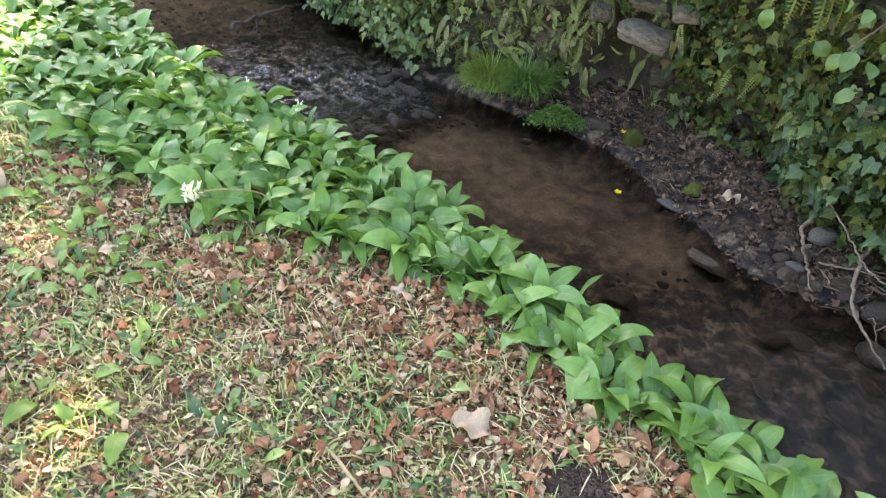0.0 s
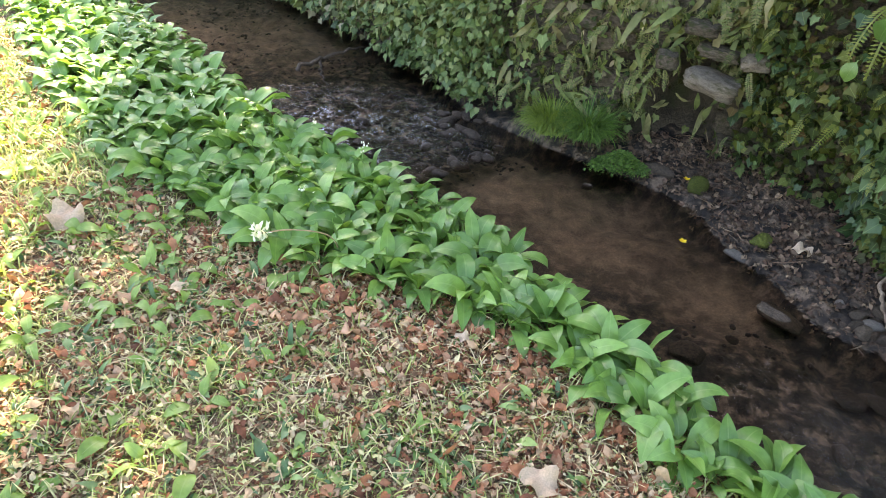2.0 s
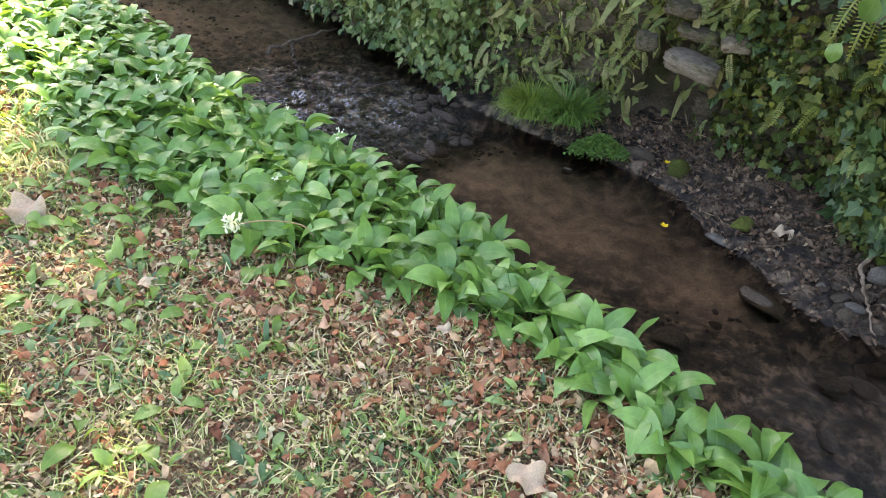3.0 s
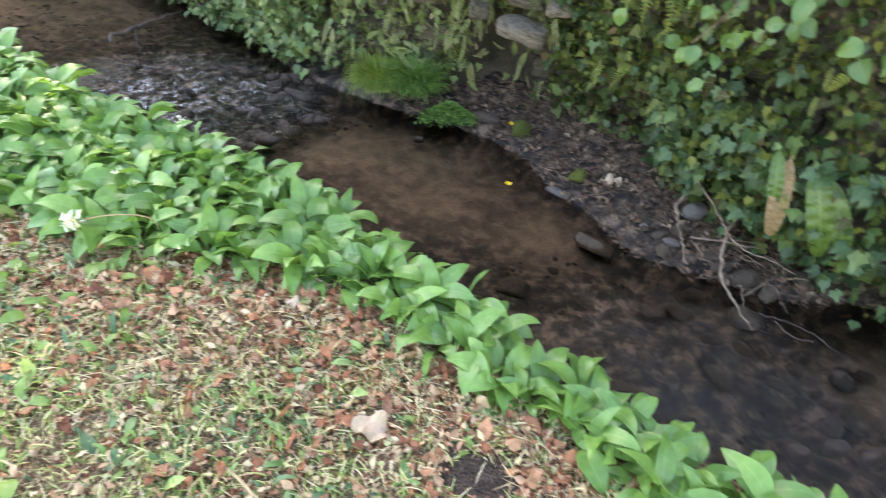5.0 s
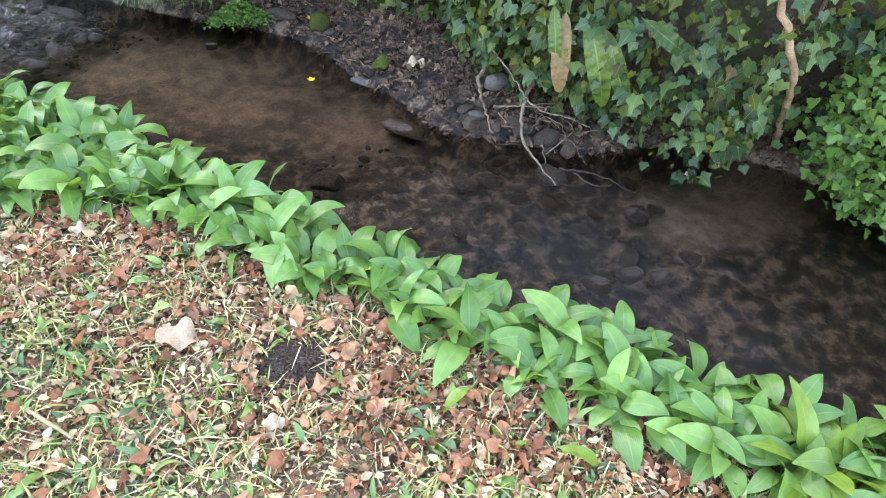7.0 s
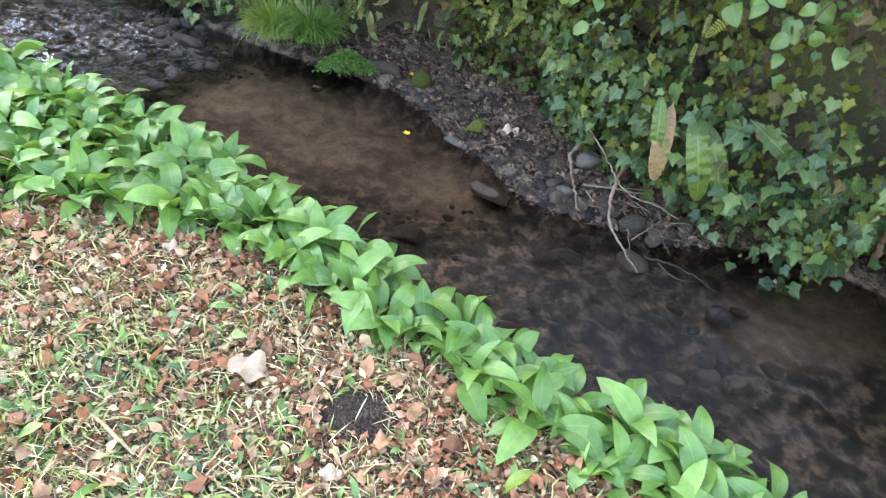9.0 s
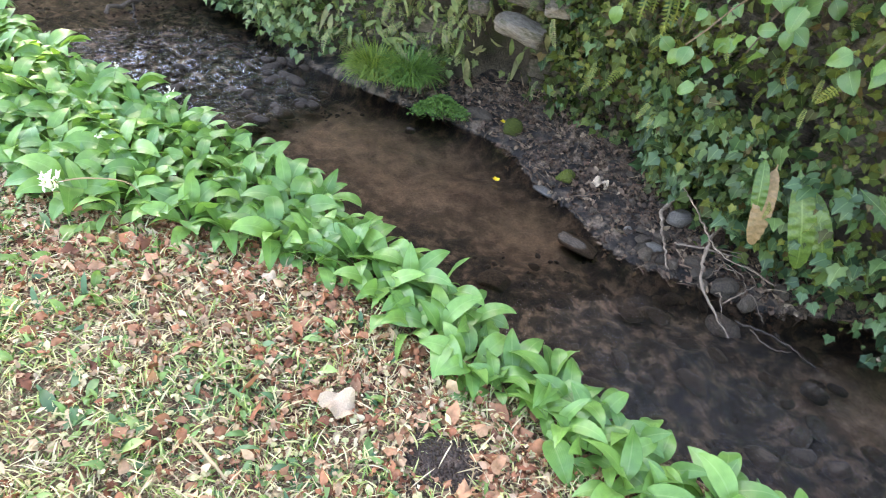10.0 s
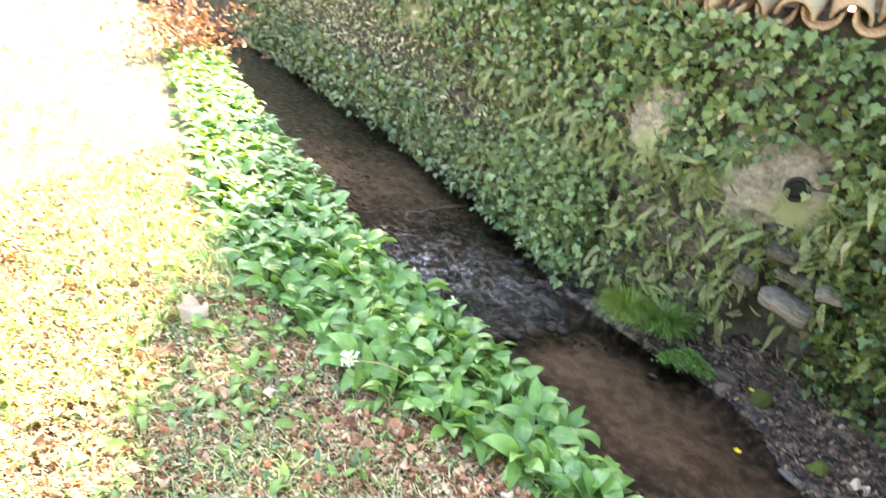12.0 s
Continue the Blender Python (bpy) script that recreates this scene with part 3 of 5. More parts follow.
def build_water():
    wet = (gnear < 0.15) & (gfar > -0.20)
    faces = grid_faces(len(gy), len(gx))
    faces = faces[wet[faces].any(1)]
    used, faces = np.unique(faces, return_inverse=True)
    faces, xy = faces.reshape(-1, 4), gxy[used]
    riffle = np.clip(1.5 - 1.2 * np.hypot((xy[:, 0] + 0.70) / 0.85, (xy[:, 1] - 3.70) / 0.60), 0, 1)
    riffle = np.maximum(riffle, 0.6 * np.clip(1.3 - np.hypot((xy[:, 0] - 1.55) / 1.0, (xy[:, 1] - 1.35) / 0.75), 0, 1))
    flow = np.c_[xy @ [0.72, 0.69], xy @ [-0.69, 0.72] * 0.55]
    z = WATER_Z + 0.004 * fbm(flow, 6.0, 11) + riffle * (0.028 * fbm(flow, 7.0, 12) + 0.026 * fbm(flow, 19.0, 13))
    me = mesh("water", np.c_[xy, z], faces, WATER)
    me.attributes.new("riffle", "FLOAT", "POINT").data.foreach_set("value", riffle.astype(np.float32))
    return me


water = thing("water", "shallow clear brown stream water with dark riffles", "water", kind="structure", data=build_water())

# ---- the wall across the stream ----
WALL_STEP = np.gradient(WALL_LINE, axis=0)
WALL_OUT = np.c_[-WALL_STEP[:, 1], WALL_STEP[:, 0]] / np.linalg.norm(WALL_STEP, axis=1)[:, None]


def wall_place(i, z, off):
    """Places off the wall's face: i, fractional index along the wall; z, height; off, metres towards the stream."""
    k = np.arange(len(WALL_LINE))
    p = np.stack([np.interp(i, k, WALL_LINE[:, c]) for c in (0, 1)], -1)
    o = np.stack([np.interp(i, k, WALL_OUT[:, c]) for c in (0, 1)], -1)
    return np.c_[p + o * np.asarray(off)[:, None], z], np.c_[o, np.zeros(len(o))]


def wall_index(x):
    """The index along the wall at which it reaches x."""
    return float(np.interp(-x, -WALL_LINE[:, 0], np.arange(len(WALL_LINE))))


def build_wall():
    n, k = 520, 26
    i = np.repeat(np.arange(n, dtype=float), k)
    t = np.tile(np.linspace(0, 1, k), n)
    top = WALL_TOP + 0.08 + 0.14 * np.clip(WALL_LINE[i.astype(int), 0] - 0.3, 0, 1)
    z = np.where(t < 0.7, -0.3 + t / 0.7 * (top + 0.3), top)
    z = np.where(t > 0.85, top - (t - 0.85) / 0.15 * (top + 0.3), z)
    off = np.where(t < 0.7, 0.0, np.where(t < 0.85, -(t - 0.7) / 0.15 * 0.4, -0.4))
    off = off + 0.035 * fbm(np.c_[i * 0.08, z], 6.0, 21) * (t < 0.72)
    xw = WALL_LINE[i.astype(int), 0]
    off = off - 0.30 * np.clip(1.5 - 1.5 * np.hypot((xw - 1.06) / 0.22, (z - 0.18) / 0.24), 0, 1) * (t < 0.7)
    p, _ = wall_place(i, z, off)
    return mesh("wall", p, grid_faces(n, k), MORTAR)


wall = thing("wall_north", "old rubble stone garden wall overgrown with ivy", "wall", kind="structure", data=build_wall())

# clay roof tiles along the wall's top
def tile_mesh(sag):
    """A barrel tile, tapering up the slope; sag -1 turns it into a channel tile."""
    half = np.linspace(0, np.pi, 11)
    prof = np.r_[np.c_[np.cos(half), sag * np.sin(half)] * 0.098, np.c_[np.cos(half[::-1]), sag * np.sin(half[::-1])] * 0.080]
    v = np.array([(x * k, y, z * k) for y, k in ((-0.26, 1.0), (0.10, 0.95), (0.44, 0.88)) for x, z in prof])
    m = len(prof)
    f = [(r * m + j, r * m + (j + 1) % m, (r + 1) * m + (j + 1) % m, (r + 1) * m + j) for r in range(2) for j in range(m)]
    f += [(j, m - 1 - j, m - 2 - j, j + 1) for j in range(10)] + [(2 * m + j, 2 * m + j + 1, 3 * m - 2 - j, 3 * m - 1 - j) for j in range(10)]
    return mesh("tile", v, np.array(f), TILE)


COVER, CHANNEL = tile_mesh(1), tile_mesh(-1)
coping = thing("tile_coping", "row of sunlit round clay tiles capping the old wall", "coping", kind="structure")
for k, x in enumerate(np.arange(-2.6, 3.2, 0.105)):
    i = np.array([wall_index(x)])
    p, o = wall_place(i, np.array([WALL_TOP + (0.12 if k % 2 else 0.15) + 0.14 * float(np.clip(x - 0.3, 0, 1))]), np.array([-0.12 + RNG.uniform(-0.03, 0.03)]))
    ang = math.atan2(o[0, 1], o[0, 0]) + math.pi / 2 + RNG.uniform(-0.06, 0.06)
    part("tile", COVER if k % 2 else CHANNEL, coping, m=Matrix.Translation(p[0]) @ Matrix.Rotation(ang, 4, "Z") @ Matrix.Rotation(RNG.uniform(-0.04, 0.04) + 0.36, 4, "X"))

# drain hole of clay pipe and two patches of plaster
def face_pose(x, z, off):
    p, o = wall_place(np.array([wall_index(x)]), np.array([z]), np.array([off]))
    return Matrix.Translation(p[0]) @ Matrix.Rotation(math.atan2(o[0, 1], o[0, 0]) - math.pi / 2, 4, "Z")


def ring(r0, r1, y0, y1, material, sides=28):
    th = np.linspace(0, 2 * np.pi, sides, endpoint=False)
    c = np.c_[np.cos(th), np.sin(th)]
    loops = [(r0, y0), (r1, y0), (r1, y1), (r0, y1), (r0, y0)]
    v = np.concatenate([np.c_[c[:, 0] * r, np.full(sides, y), c[:, 1] * r] for r, y in loops[:4]])
    f = [(a * sides + j, a * sides + (j + 1) % sides, ((a + 1) % 4) * sides + (j + 1) % sides, ((a + 1) % 4) * sides + j) for a in range(4) for j in range(sides)]
    return mesh("ring", v, np.array(f), material)


def plaster(w, h, seed):
    n = 48
    q = np.stack(np.meshgrid(np.linspace(-1, 1, n), np.linspace(-1, 1, n)), -1).reshape(-1, 2)
    edge = 1 - np.hypot(q[:, 0], q[:, 1]) + 0.65 * fbm(q, 2.4, seed) + 0.4 * fbm(q, 9.0, seed + 5) - 0.10
    y = np.clip(edge * 0.22, -0.05, 0.03) + 0.012 * fbm(q, 5.0, seed + 1)
    return mesh("plaster", np.c_[q[:, 0] * w / 2, y, q[:, 1] * h / 2], grid_faces(n, n), PLASTER)


for x, z, w, h, sd in ((0.90, 0.95, 0.66, 0.56, 31), (0.16, 1.06, 0.36, 0.46, 33), (0.60, 0.74, 0.4, 0.3, 35), (-1.0, 1.15, 0.5, 0.4, 37), (-2.2, 1.2, 0.8, 0.5, 39)):
    part("plaster_patch", plaster(w, h, sd), wall, "weathered pale lime plaster", face_pose(x, z, 0.045))
pipe = thing("drain_pipe", "dark round drain pipe end set in a plastered wall", "drain pipe")
pipe.matrix_basis = face_pose(0.955, 0.965, 0.0)
part("pipe_rim", ring(0.052, 0.066, 0.11, -0.12, PIPE_AND_BORE_SHADE), pipe)
# shallow black disc paints the shade of the bore; the wall is not pierced
part("pipe_back", ring(0.0006, 0.054, 0.085, -0.12, PIPE_AND_BORE_SHADE), pipe, "black disc standing in for the shaded bore")

# rubble stones of the wall
STONES = [with_material(slab(s, 0.2), STONE) for s in range(7)]
count = 0
for z0 in np.arange(-0.10, 1.55, 0.115):
    i, end = wall_index(2.4), wall_index(-1.6)
    while i < end and count < 300:
        w = RNG.uniform(0.12, 0.30)
        per = np.linalg.norm(WALL_STEP[int(i)])
        mid = i + w / 2 / per
        i += (w + 0.02) / per
        if RNG.uniform() < 0.22 or (0.15 < WALL_LINE[int(mid), 0] < 1.1 and 0.75 < z0 < 1.3) or (0.80 < WALL_LINE[int(mid), 0] < 1.30 and z0 < 0.45):
            continue
        p, o = wall_place(np.array([mid]), np.array([z0 + RNG.uniform(-0.015, 0.015)]), np.array([RNG.uniform(-0.02, 0.02)]))
        mm = Matrix.Translation(p[0]) @ Matrix.Rotation(math.atan2(o[0, 1], o[0, 0]) - math.pi / 2 + RNG.uniform(-0.1, 0.1), 4, "Z") @ Matrix.Rotation(RNG.uniform(-0.12, 0.12), 4, "Y")
        part("stone", STONES[count % 7], wall, m=mm @ Matrix.Diagonal((w * 1.1, 0.16, RNG.uniform(0.10, 0.13), 1)))
        count += 1
# the pale lintel stone over a dark hollow, and its neighbours
for k, (x, y, z, w, d, h, lean, sd, mat_, lb) in enumerate(((1.00, 3.40, 0.33, 0.33, 0.20, 0.13, 17, 41, LINTEL, "pale oblong stone over a dark hollow"), (0.78, 3.47, 0.40, 0.13, 0.12, 0.12, 0, 42, STONE, ""),
                                                       (1.02, 3.48, 0.46, 0.24, 0.14, 0.08, 8, 43, STONE, ""), (1.18, 3.40, 0.45, 0.16, 0.14, 0.10, -10, 44, LINTEL, ""), (0.92, 3.52, 0.56, 0.20, 0.16, 0.10, 5, 45, STONE, ""))):
    part("lintel_stone" if k == 0 else "stone", with_material(slab(sd, 0.22), mat_), wall, lb,
         Matrix.Translation((x + 0.05, y, z + 0.085)) @ pose(0, 0, 0, 0, lean * 0.7, -14) @ Matrix.Diagonal((w * 0.80, d * 1.0, h * 0.62, 1)))

# ---- wild garlic ----
def garlic_plant(name, seed, leaves, size, material, label, flowers=0, group="wild garlic along the bank"):
    r = random.Random(seed)
    base = thing(name, label, "plant", group)
    turn0 = r.uniform(0, 6.28)
    for k in range(leaves):
        length, outer = size * r.uniform(0.75, 1.15), k / leaves
        up0 = 90 - 32 * (1 - outer) + r.uniform(-10, 8)
        up1 = -92 + 80 * outer + r.uniform(-30, 40)
        v, f, u = blade(length, length * r.uniform(0.23, 0.33), up0, up1, 0.28, 0.84, r.uniform(0.05, 0.26), r.uniform(0.12, 0.34), 14, seed * 31 + k, 5, 0.88, r.uniform(5, 11), r.uniform(-50, 50))
        part("leaf", mesh("leaf", v, f, material, u), base, m=pose(0, 0, 0, 0, 0, math.degrees(turn0 + k * 2.4 + r.uniform(-0.5, 0.5))) @ pose(r.uniform(-0.012, 0.012), 0.004, -0.015, 0, r.uniform(-14, 14), 0))
    for k in range(flowers):
        a, h = r.uniform(0, 6.28), size * r.uniform(0.75, 0.95)
        top = (0.05 * math.cos(a), 0.05 * math.sin(a), h)
        part("stem", tube([(0, 0, 0), (top[0] * 0.4, top[1] * 0.4, h * 0.5), top], [0.0022, 0.0016], 5, STALK), base)
        pt = [blade(0.013, 0.007, 40, 0, 0.0, 0.8, 0.2, 0, 4, j) for j in range(3)]
        n = 14
        sv, sf, su = scatter(pt, np.array(top) + RNG.normal(0, 0.011, (n, 3)), turns(RNG.uniform(0, 6.28, n), RNG.uniform(-0.3, 1.3, n), RNG.uniform(-0.5, 0.5, n)), RNG.uniform(0.8, 1.2, n))
        part("flower", mesh("flower", sv, sf, PETAL, su), base, "white star flowers")
    return base


def strip_place(s, t):
    """A place in the garlic strip: s along it from 0 to 1, t across it from lawn to water."""
    k = np.linspace(0, 1, 400)
    a = np.stack([np.interp(s, k, GARLIC_IN[:, c]) for c in (0, 1)], -1)
    b = np.stack([np.interp(s, k, GARLIC_OUT[:, c]) for c in (0, 1)], -1)
    return a * (1 - t)[:, None] + b * t[:, None]


def apart_places(make, tries, gap, keep=None):
    """Places from make(n) that lie at least gap from one another."""
    out = []
    for p in make(tries):
        if keep is not None and not keep(p):
            continue
        if not out or ((np.array(out) - p) ** 2).sum(1).min() > gap * gap:
            out.append(p)
    return np.array(out)


GREEN = "glossy green wild garlic plant with broad pointed leaves"
kinds = [garlic_plant("wild_garlic", 100 + k, 8 + k % 4, 0.235 + 0.013 * (k % 4), GARLIC, GREEN, 0) for k in range(13)]
kinds += [garlic_plant("wild_garlic", 120 + k, 8, 0.23, GARLIC, "glossy green wild garlic plant in white flower", 1) for k in range(2)]
make = lambda n: (lambda s, u: strip_place(s, np.interp(s, (0, 0.25, 0.38, 0.5, 1), (0.2, 0.17, 0.12, 0.03, 0.03)) + u * np.interp(s, (0, 0.25, 0.38, 0.5, 1), (0.55, 0.60, 0.80, 0.92, 0.88))))(RNG.uniform(0.02, 1.0, n), RNG.beta(1.1, 1.0, n))
plants = apart_places(make, 9000, 0.078)
near_x = plants[:, 0] > -1.55
close, away = plants[near_x], plants[~near_x]
order = np.argsort(-close[:, 0])
close = close[order][:330]
cz = ground_height(close)[0]
for k, (p, z) in enumerate(zip(close, cz)):
    src = kinds[k] if k < len(kinds) else kinds[int(RNG.integers(0, 13)) if RNG.uniform() > 0.022 else 13 + k % 2]
    s = RNG.uniform(0.60, 0.98) if p[0] < 0.4 else RNG.uniform(0.62, 0.98)
    mm = Matrix.Translation((p[0], p[1], z)) @ pose(0, 0, 0, RNG.uniform(-9, 9), RNG.uniform(-9, 9), RNG.uniform(0, 360)) @ Matrix.Diagonal((s, s, s * RNG.uniform(0.9, 1.1), 1))
    if k < len(kinds):
        src.matrix_basis = mm
    else:
        ob = copy_thing(src, Matrix())
        ob.matrix_basis = mm
# the same plants further upstream, as one mass
far_leaf = [blade(0.23, 0.06, 75, u1, 0.3, 0.82, 0.3, 0.15, 7, 300 + j) for j, u1 in enumerate((-70, -45, -20, -95, -85))]
if len(away):
    n = len(away) * 9
    p = np.repeat(away, 9, 0) + RNG.normal(0, 0.02, (n, 2))
    sv, sf, su = scatter(far_leaf, np.c_[p, ground_height(p)[0] - 0.01], turns(RNG.uniform(0, 6.28, n), RNG.uniform(-0.3, 0.25, n), RNG.uniform(-0.25, 0.25, n)), RNG.uniform(0.75, 1.15, n))
    thing("wild_garlic_mass", "dense bed of wild garlic along the stream bank", "plants", kind="stuff", data=mesh("garlic", sv, sf, GARLIC, su))

# yellow-green plants at the downstream end and on the rim of the strip
lime = garlic_plant("wild_garlic", 150, 10, 0.26, GARLIC_LIME, "tall yellow-green wild garlic plant at the water's edge")
lime.matrix_basis = pose(1.69, 0.33, 0.0, 4, 0, 40)
for k, (x, y, size, leaves) in enumerate(((1.76, 0.26, 0.22, 7), (1.62, 0.24, 0.20, 6), (0.84, 0.76, 0.16, 2), (1.20, 0.50, 0.17, 2), (0.98, 0.50, 0.12, 3))):
    small = garlic_plant("wild_garlic", 151 + k, leaves, size, GARLIC_LIME, "yellow-green wild garlic shoot at the rim of the bed")
    small.matrix_basis = pose(x, y, 0.0, 0, 0, 70 * k)

stalk = thing("dead_flower_stalk", "bleached flower stalk fallen across the garlic", "plant stem", at=(-0.81, 2.06, 0.12))
part("stem", tube([(0, 0, 0), (0.12, 0.02, 0.02), (0.26, 0.03, 0.0), (0.30, 0.03, -0.13)], [0.003, 0.0025, 0.002], 5, STRAW), stalk)
n = 40
sv, sf, su = scatter([blade(0.035, 0.014, 40, 0, 0.0, 0.8, 0.2, 0, 4, 700)], RNG.normal(0, 0.014, (n, 3)), turns(RNG.uniform(0, 6.28, n), RNG.uniform(-0.4, 1.2, n), RNG.uniform(-0.5, 0.5, n)), RNG.uniform(0.7, 1.3, n))
part("flower_head", mesh("flower_head", sv, sf, PETAL, su), stalk, "white withered flower head")

# ---- lawn: grass, dead leaves, weeds ----
def lawn_places(n, x0=-4.0, x1=1.9, y0=-0.3, y1=6.0):
    p = np.c_[RNG.uniform(x0, x1, n), RNG.uniform(y0, y1, n)]
    inside = side_of(GARLIC_IN, p) > -0.08
    return p[inside]


def pebble_shape():
    bm = bmesh.new()
    bmesh.ops.create_icosphere(bm, subdivisions=1, radius=0.5)
    v, f = np.array([w.co[:] for w in bm.verts]), np.array([[w.index for w in g.verts] for g in bm.faces])
    bm.free()
    return v, f


CRUMB = pebble_shape()


def with_z(p, lift=0.0):
    return np.c_[p, ground_height(p)[0] + lift]


def bare_earth(p):
    """One for the small heap of loose dark earth, zero away from it."""
    return np.clip(2.0 - 1.7 * np.hypot((p[:, 0] - 0.53) / 0.12, (p[:, 1] - 1.03) / 0.10) + 0.5 * fbm(p, 14.0, 57), 0, 0.97)


dead = []
for j in range(18):
    v, f, u = blade(1.0, RNG.uniform(0.30, 0.72), RNG.uniform(-5, 45), RNG.uniform(-70, 40), 0.04, RNG.uniform(0.6, 1.0), RNG.uniform(-0.5, 0.7), RNG.uniform(0.2, 0.8), 6, 400 + j, 3, RNG.uniform(0.6, 1.1), RNG.uniform(5, 14), RNG.uniform(-70, 70))
    v = v * [1, 1, 1.3] + RNG.normal(0, 1, v.shape) * [0.035, 0.025, 0.05]
    dead.append((v - [0, 0.5, 0], f, u))
p = np.concatenate([lawn_places(105000, -3.2, 1.75, -0.2, 4.2), lawn_places(16000, -5, 3, -3.5, -0.2)])
dens = fbm(p, 1.5, 51) * 0.9
rim = np.clip(1.3 - side_of(GARLIC_IN, p) / 0.42, 0, 1) * (p[:, 0] > -0.7)
p = p[(RNG.uniform(-0.75, 0.85, len(p)) < dens - 0.20 + 0.85 * rim) & (bare_earth(p) < RNG.uniform(0, 1, len(p)))]
n = len(p)
sv, sf, su = scatter(dead, with_z(p, 0.008) + np.c_[np.zeros((n, 2)), RNG.uniform(0, 0.014, n)], turns(RNG.uniform(0, 6.28, n), RNG.normal(0, 0.35, n), RNG.normal(0, 0.4, n)), np.clip(RNG.lognormal(-3.76, 0.5, n), 0.012, 0.08))
thing("leaf_litter", "reddish-brown dead leaves strewn over the bank", "dead leaves", kind="stuff", data=mesh("litter", sv, sf, LITTER, su))

stem = [blade(1.0, 0.045, a, b, 0.0, 0.6, 0.2, 0.0, 6, 420 + j, 2) for j, (a, b) in enumerate(((14, -30), (-5, 22), (30, -40), (10, -8)))]
p = lawn_places(46000, -3.2, 1.7, -0.2, 4.2)
p = p[(RNG.uniform(-0.9, 0.9, len(p)) < 0.15 + 1.2 * fbm(p, 2.6, 58)) & (bare_earth(p) < RNG.uniform(0, 1, len(p)))]
n = len(p)
sv, sf, su = scatter(stem, with_z(p, 0.016), turns(RNG.uniform(0, 6.28, n), RNG.normal(0, 0.12, n), RNG.normal(0, 0.5, n)), RNG.uniform(0.02, 0.095, n))
thing("dry_stems", "bleached dry grass stems lying on the bank", "dry grass", kind="stuff", data=mesh("stems", sv, sf, STRAW, su))

chips = lawn_places(34000, -3.2, 1.7, -0.2, 4.2)
chips = chips[bare_earth(chips) < RNG.uniform(0, 1, len(chips))]
n = len(chips)
sv, sf, su = scatter(dead, with_z(chips, 0.018) + np.c_[np.zeros((n, 2)), RNG.uniform(0, 0.012, n)], turns(RNG.uniform(0, 6.28, n), RNG.normal(0, 0.4, n), RNG.normal(0, 0.5, n)), np.clip(RNG.lognormal(-4.2, 0.45, n), 0.006, 0.034))
thing("leaf_chips", "straw-coloured scraps of old leaves on the bank", "dead leaves", kind="stuff", data=mesh("chips", sv, sf, CHIP, su))

gr = [blade(1.0, 0.085, a, b, 0.0, 0.5, 0.3, 0.0, 5, 440 + j, 2) for j, (a, b) in enumerate(((85, 0), (70, -40), (60, 10), (80, 50), (40, -30)))]
clumps = lawn_places(7600, -3.2, 1.7, -0.2, 4.2)
p = np.repeat(clumps, 14, 0) + RNG.normal(0, 0.022, (len(clumps) * 14, 2))
p = np.concatenate([p, lawn_places(22000, -3.2, 1.7, -0.2, 4.2), lawn_places(40000, -9, 0, 0, 12), lawn_places(36000, -9, 4, -6, -0.2), lawn_places(9000, -9, -3.2, -0.2, 4)])
p = p[bare_earth(p) < RNG.uniform(0, 1, len(p))]
d2 = fbm(p, 1.6, 52)
p = p[RNG.uniform(-0.6, 1.0, len(p)) < d2 * 1.5 + 0.34 + 0.3 * np.clip(0.3 - p[:, 0], 0, 1) - 0.3 * np.clip(1.3 - side_of(GARLIC_IN, p) / 0.35, 0, 1)]
n = len(p)
sv, sf, su = scatter(gr, with_z(p), turns(RNG.uniform(0, 6.28, n), RNG.normal(-0.25, 0.25, n), RNG.normal(0, 0.2, n)), RNG.uniform(0.02, 0.075, n) * (1 + 0.5 * (p[:, 0] < -1.6)))
thing("grass", "thin short grass growing through dead leaves", "grass", kind="stuff", data=mesh("grass", sv, sf, GRASS, su))

wl = [blade(1.0, w, a, b, 0.12, 0.85, 0.25, 0.2, 7, 460 + j, 3, 0.8, 7.0, tw) for j, (w, a, b, tw) in enumerate(((0.26, 65, -30, 30), (0.36, 40, -35, -25), (0.20, 75, -10, 40), (0.42, 30, -30, -15), (0.24, 55, -60, 20)))]
p = np.concatenate([lawn_places(11000, -3.2, 1.7, -0.2, 4.2), lawn_places(3000, -8, -1.5, 0, 10)])
p = p[RNG.uniform(-0.8, 0.8, len(p)) < fbm(p, 1.7, 53) * 1.3 + 0.25 - 0.3 * (p[:, 0] > 0.2)]
p = p[bare_earth(p) < 0.5]
n = len(p) * 7
p = np.repeat(p, 7, 0) + RNG.normal(0, 0.016, (n, 2))
sv, sf, su = scatter(wl, with_z(p), turns(RNG.uniform(0, 6.28, n), RNG.normal(0, 0.25, n), RNG.normal(0, 0.25, n)), np.clip(RNG.lognormal(-3.5, 0.45, n), 0.012, 0.10))
thing("low_weeds", "low green broad-leaved weeds scattered over the bank", "weeds", kind="stuff", data=mesh("weeds", sv, sf, WEED, su))

# a small heap of loose dark earth
q = np.array([0.53, 1.03]) + RNG.normal(0, 1, (2600, 2)) * [0.075, 0.055]
n = len(q)
crumb = [(v * RNG.uniform(0.7, 1.2, v.shape), f, v[:, :2]) for v, f in [CRUMB] * 4]
sv, sf, su = scatter(crumb, with_z(q, 0.0) + np.c_[np.zeros((n, 2)), RNG.uniform(0, 0.014, n) * np.exp(-(((q - [0.53, 1.03]) / 0.07) ** 2).sum(1))], turns(RNG.uniform(0, 6.28, n), RNG.normal(0, 0.6, n), RNG.normal(0, 0.6, n)), RNG.lognormal(-5.2, 0.45, n))
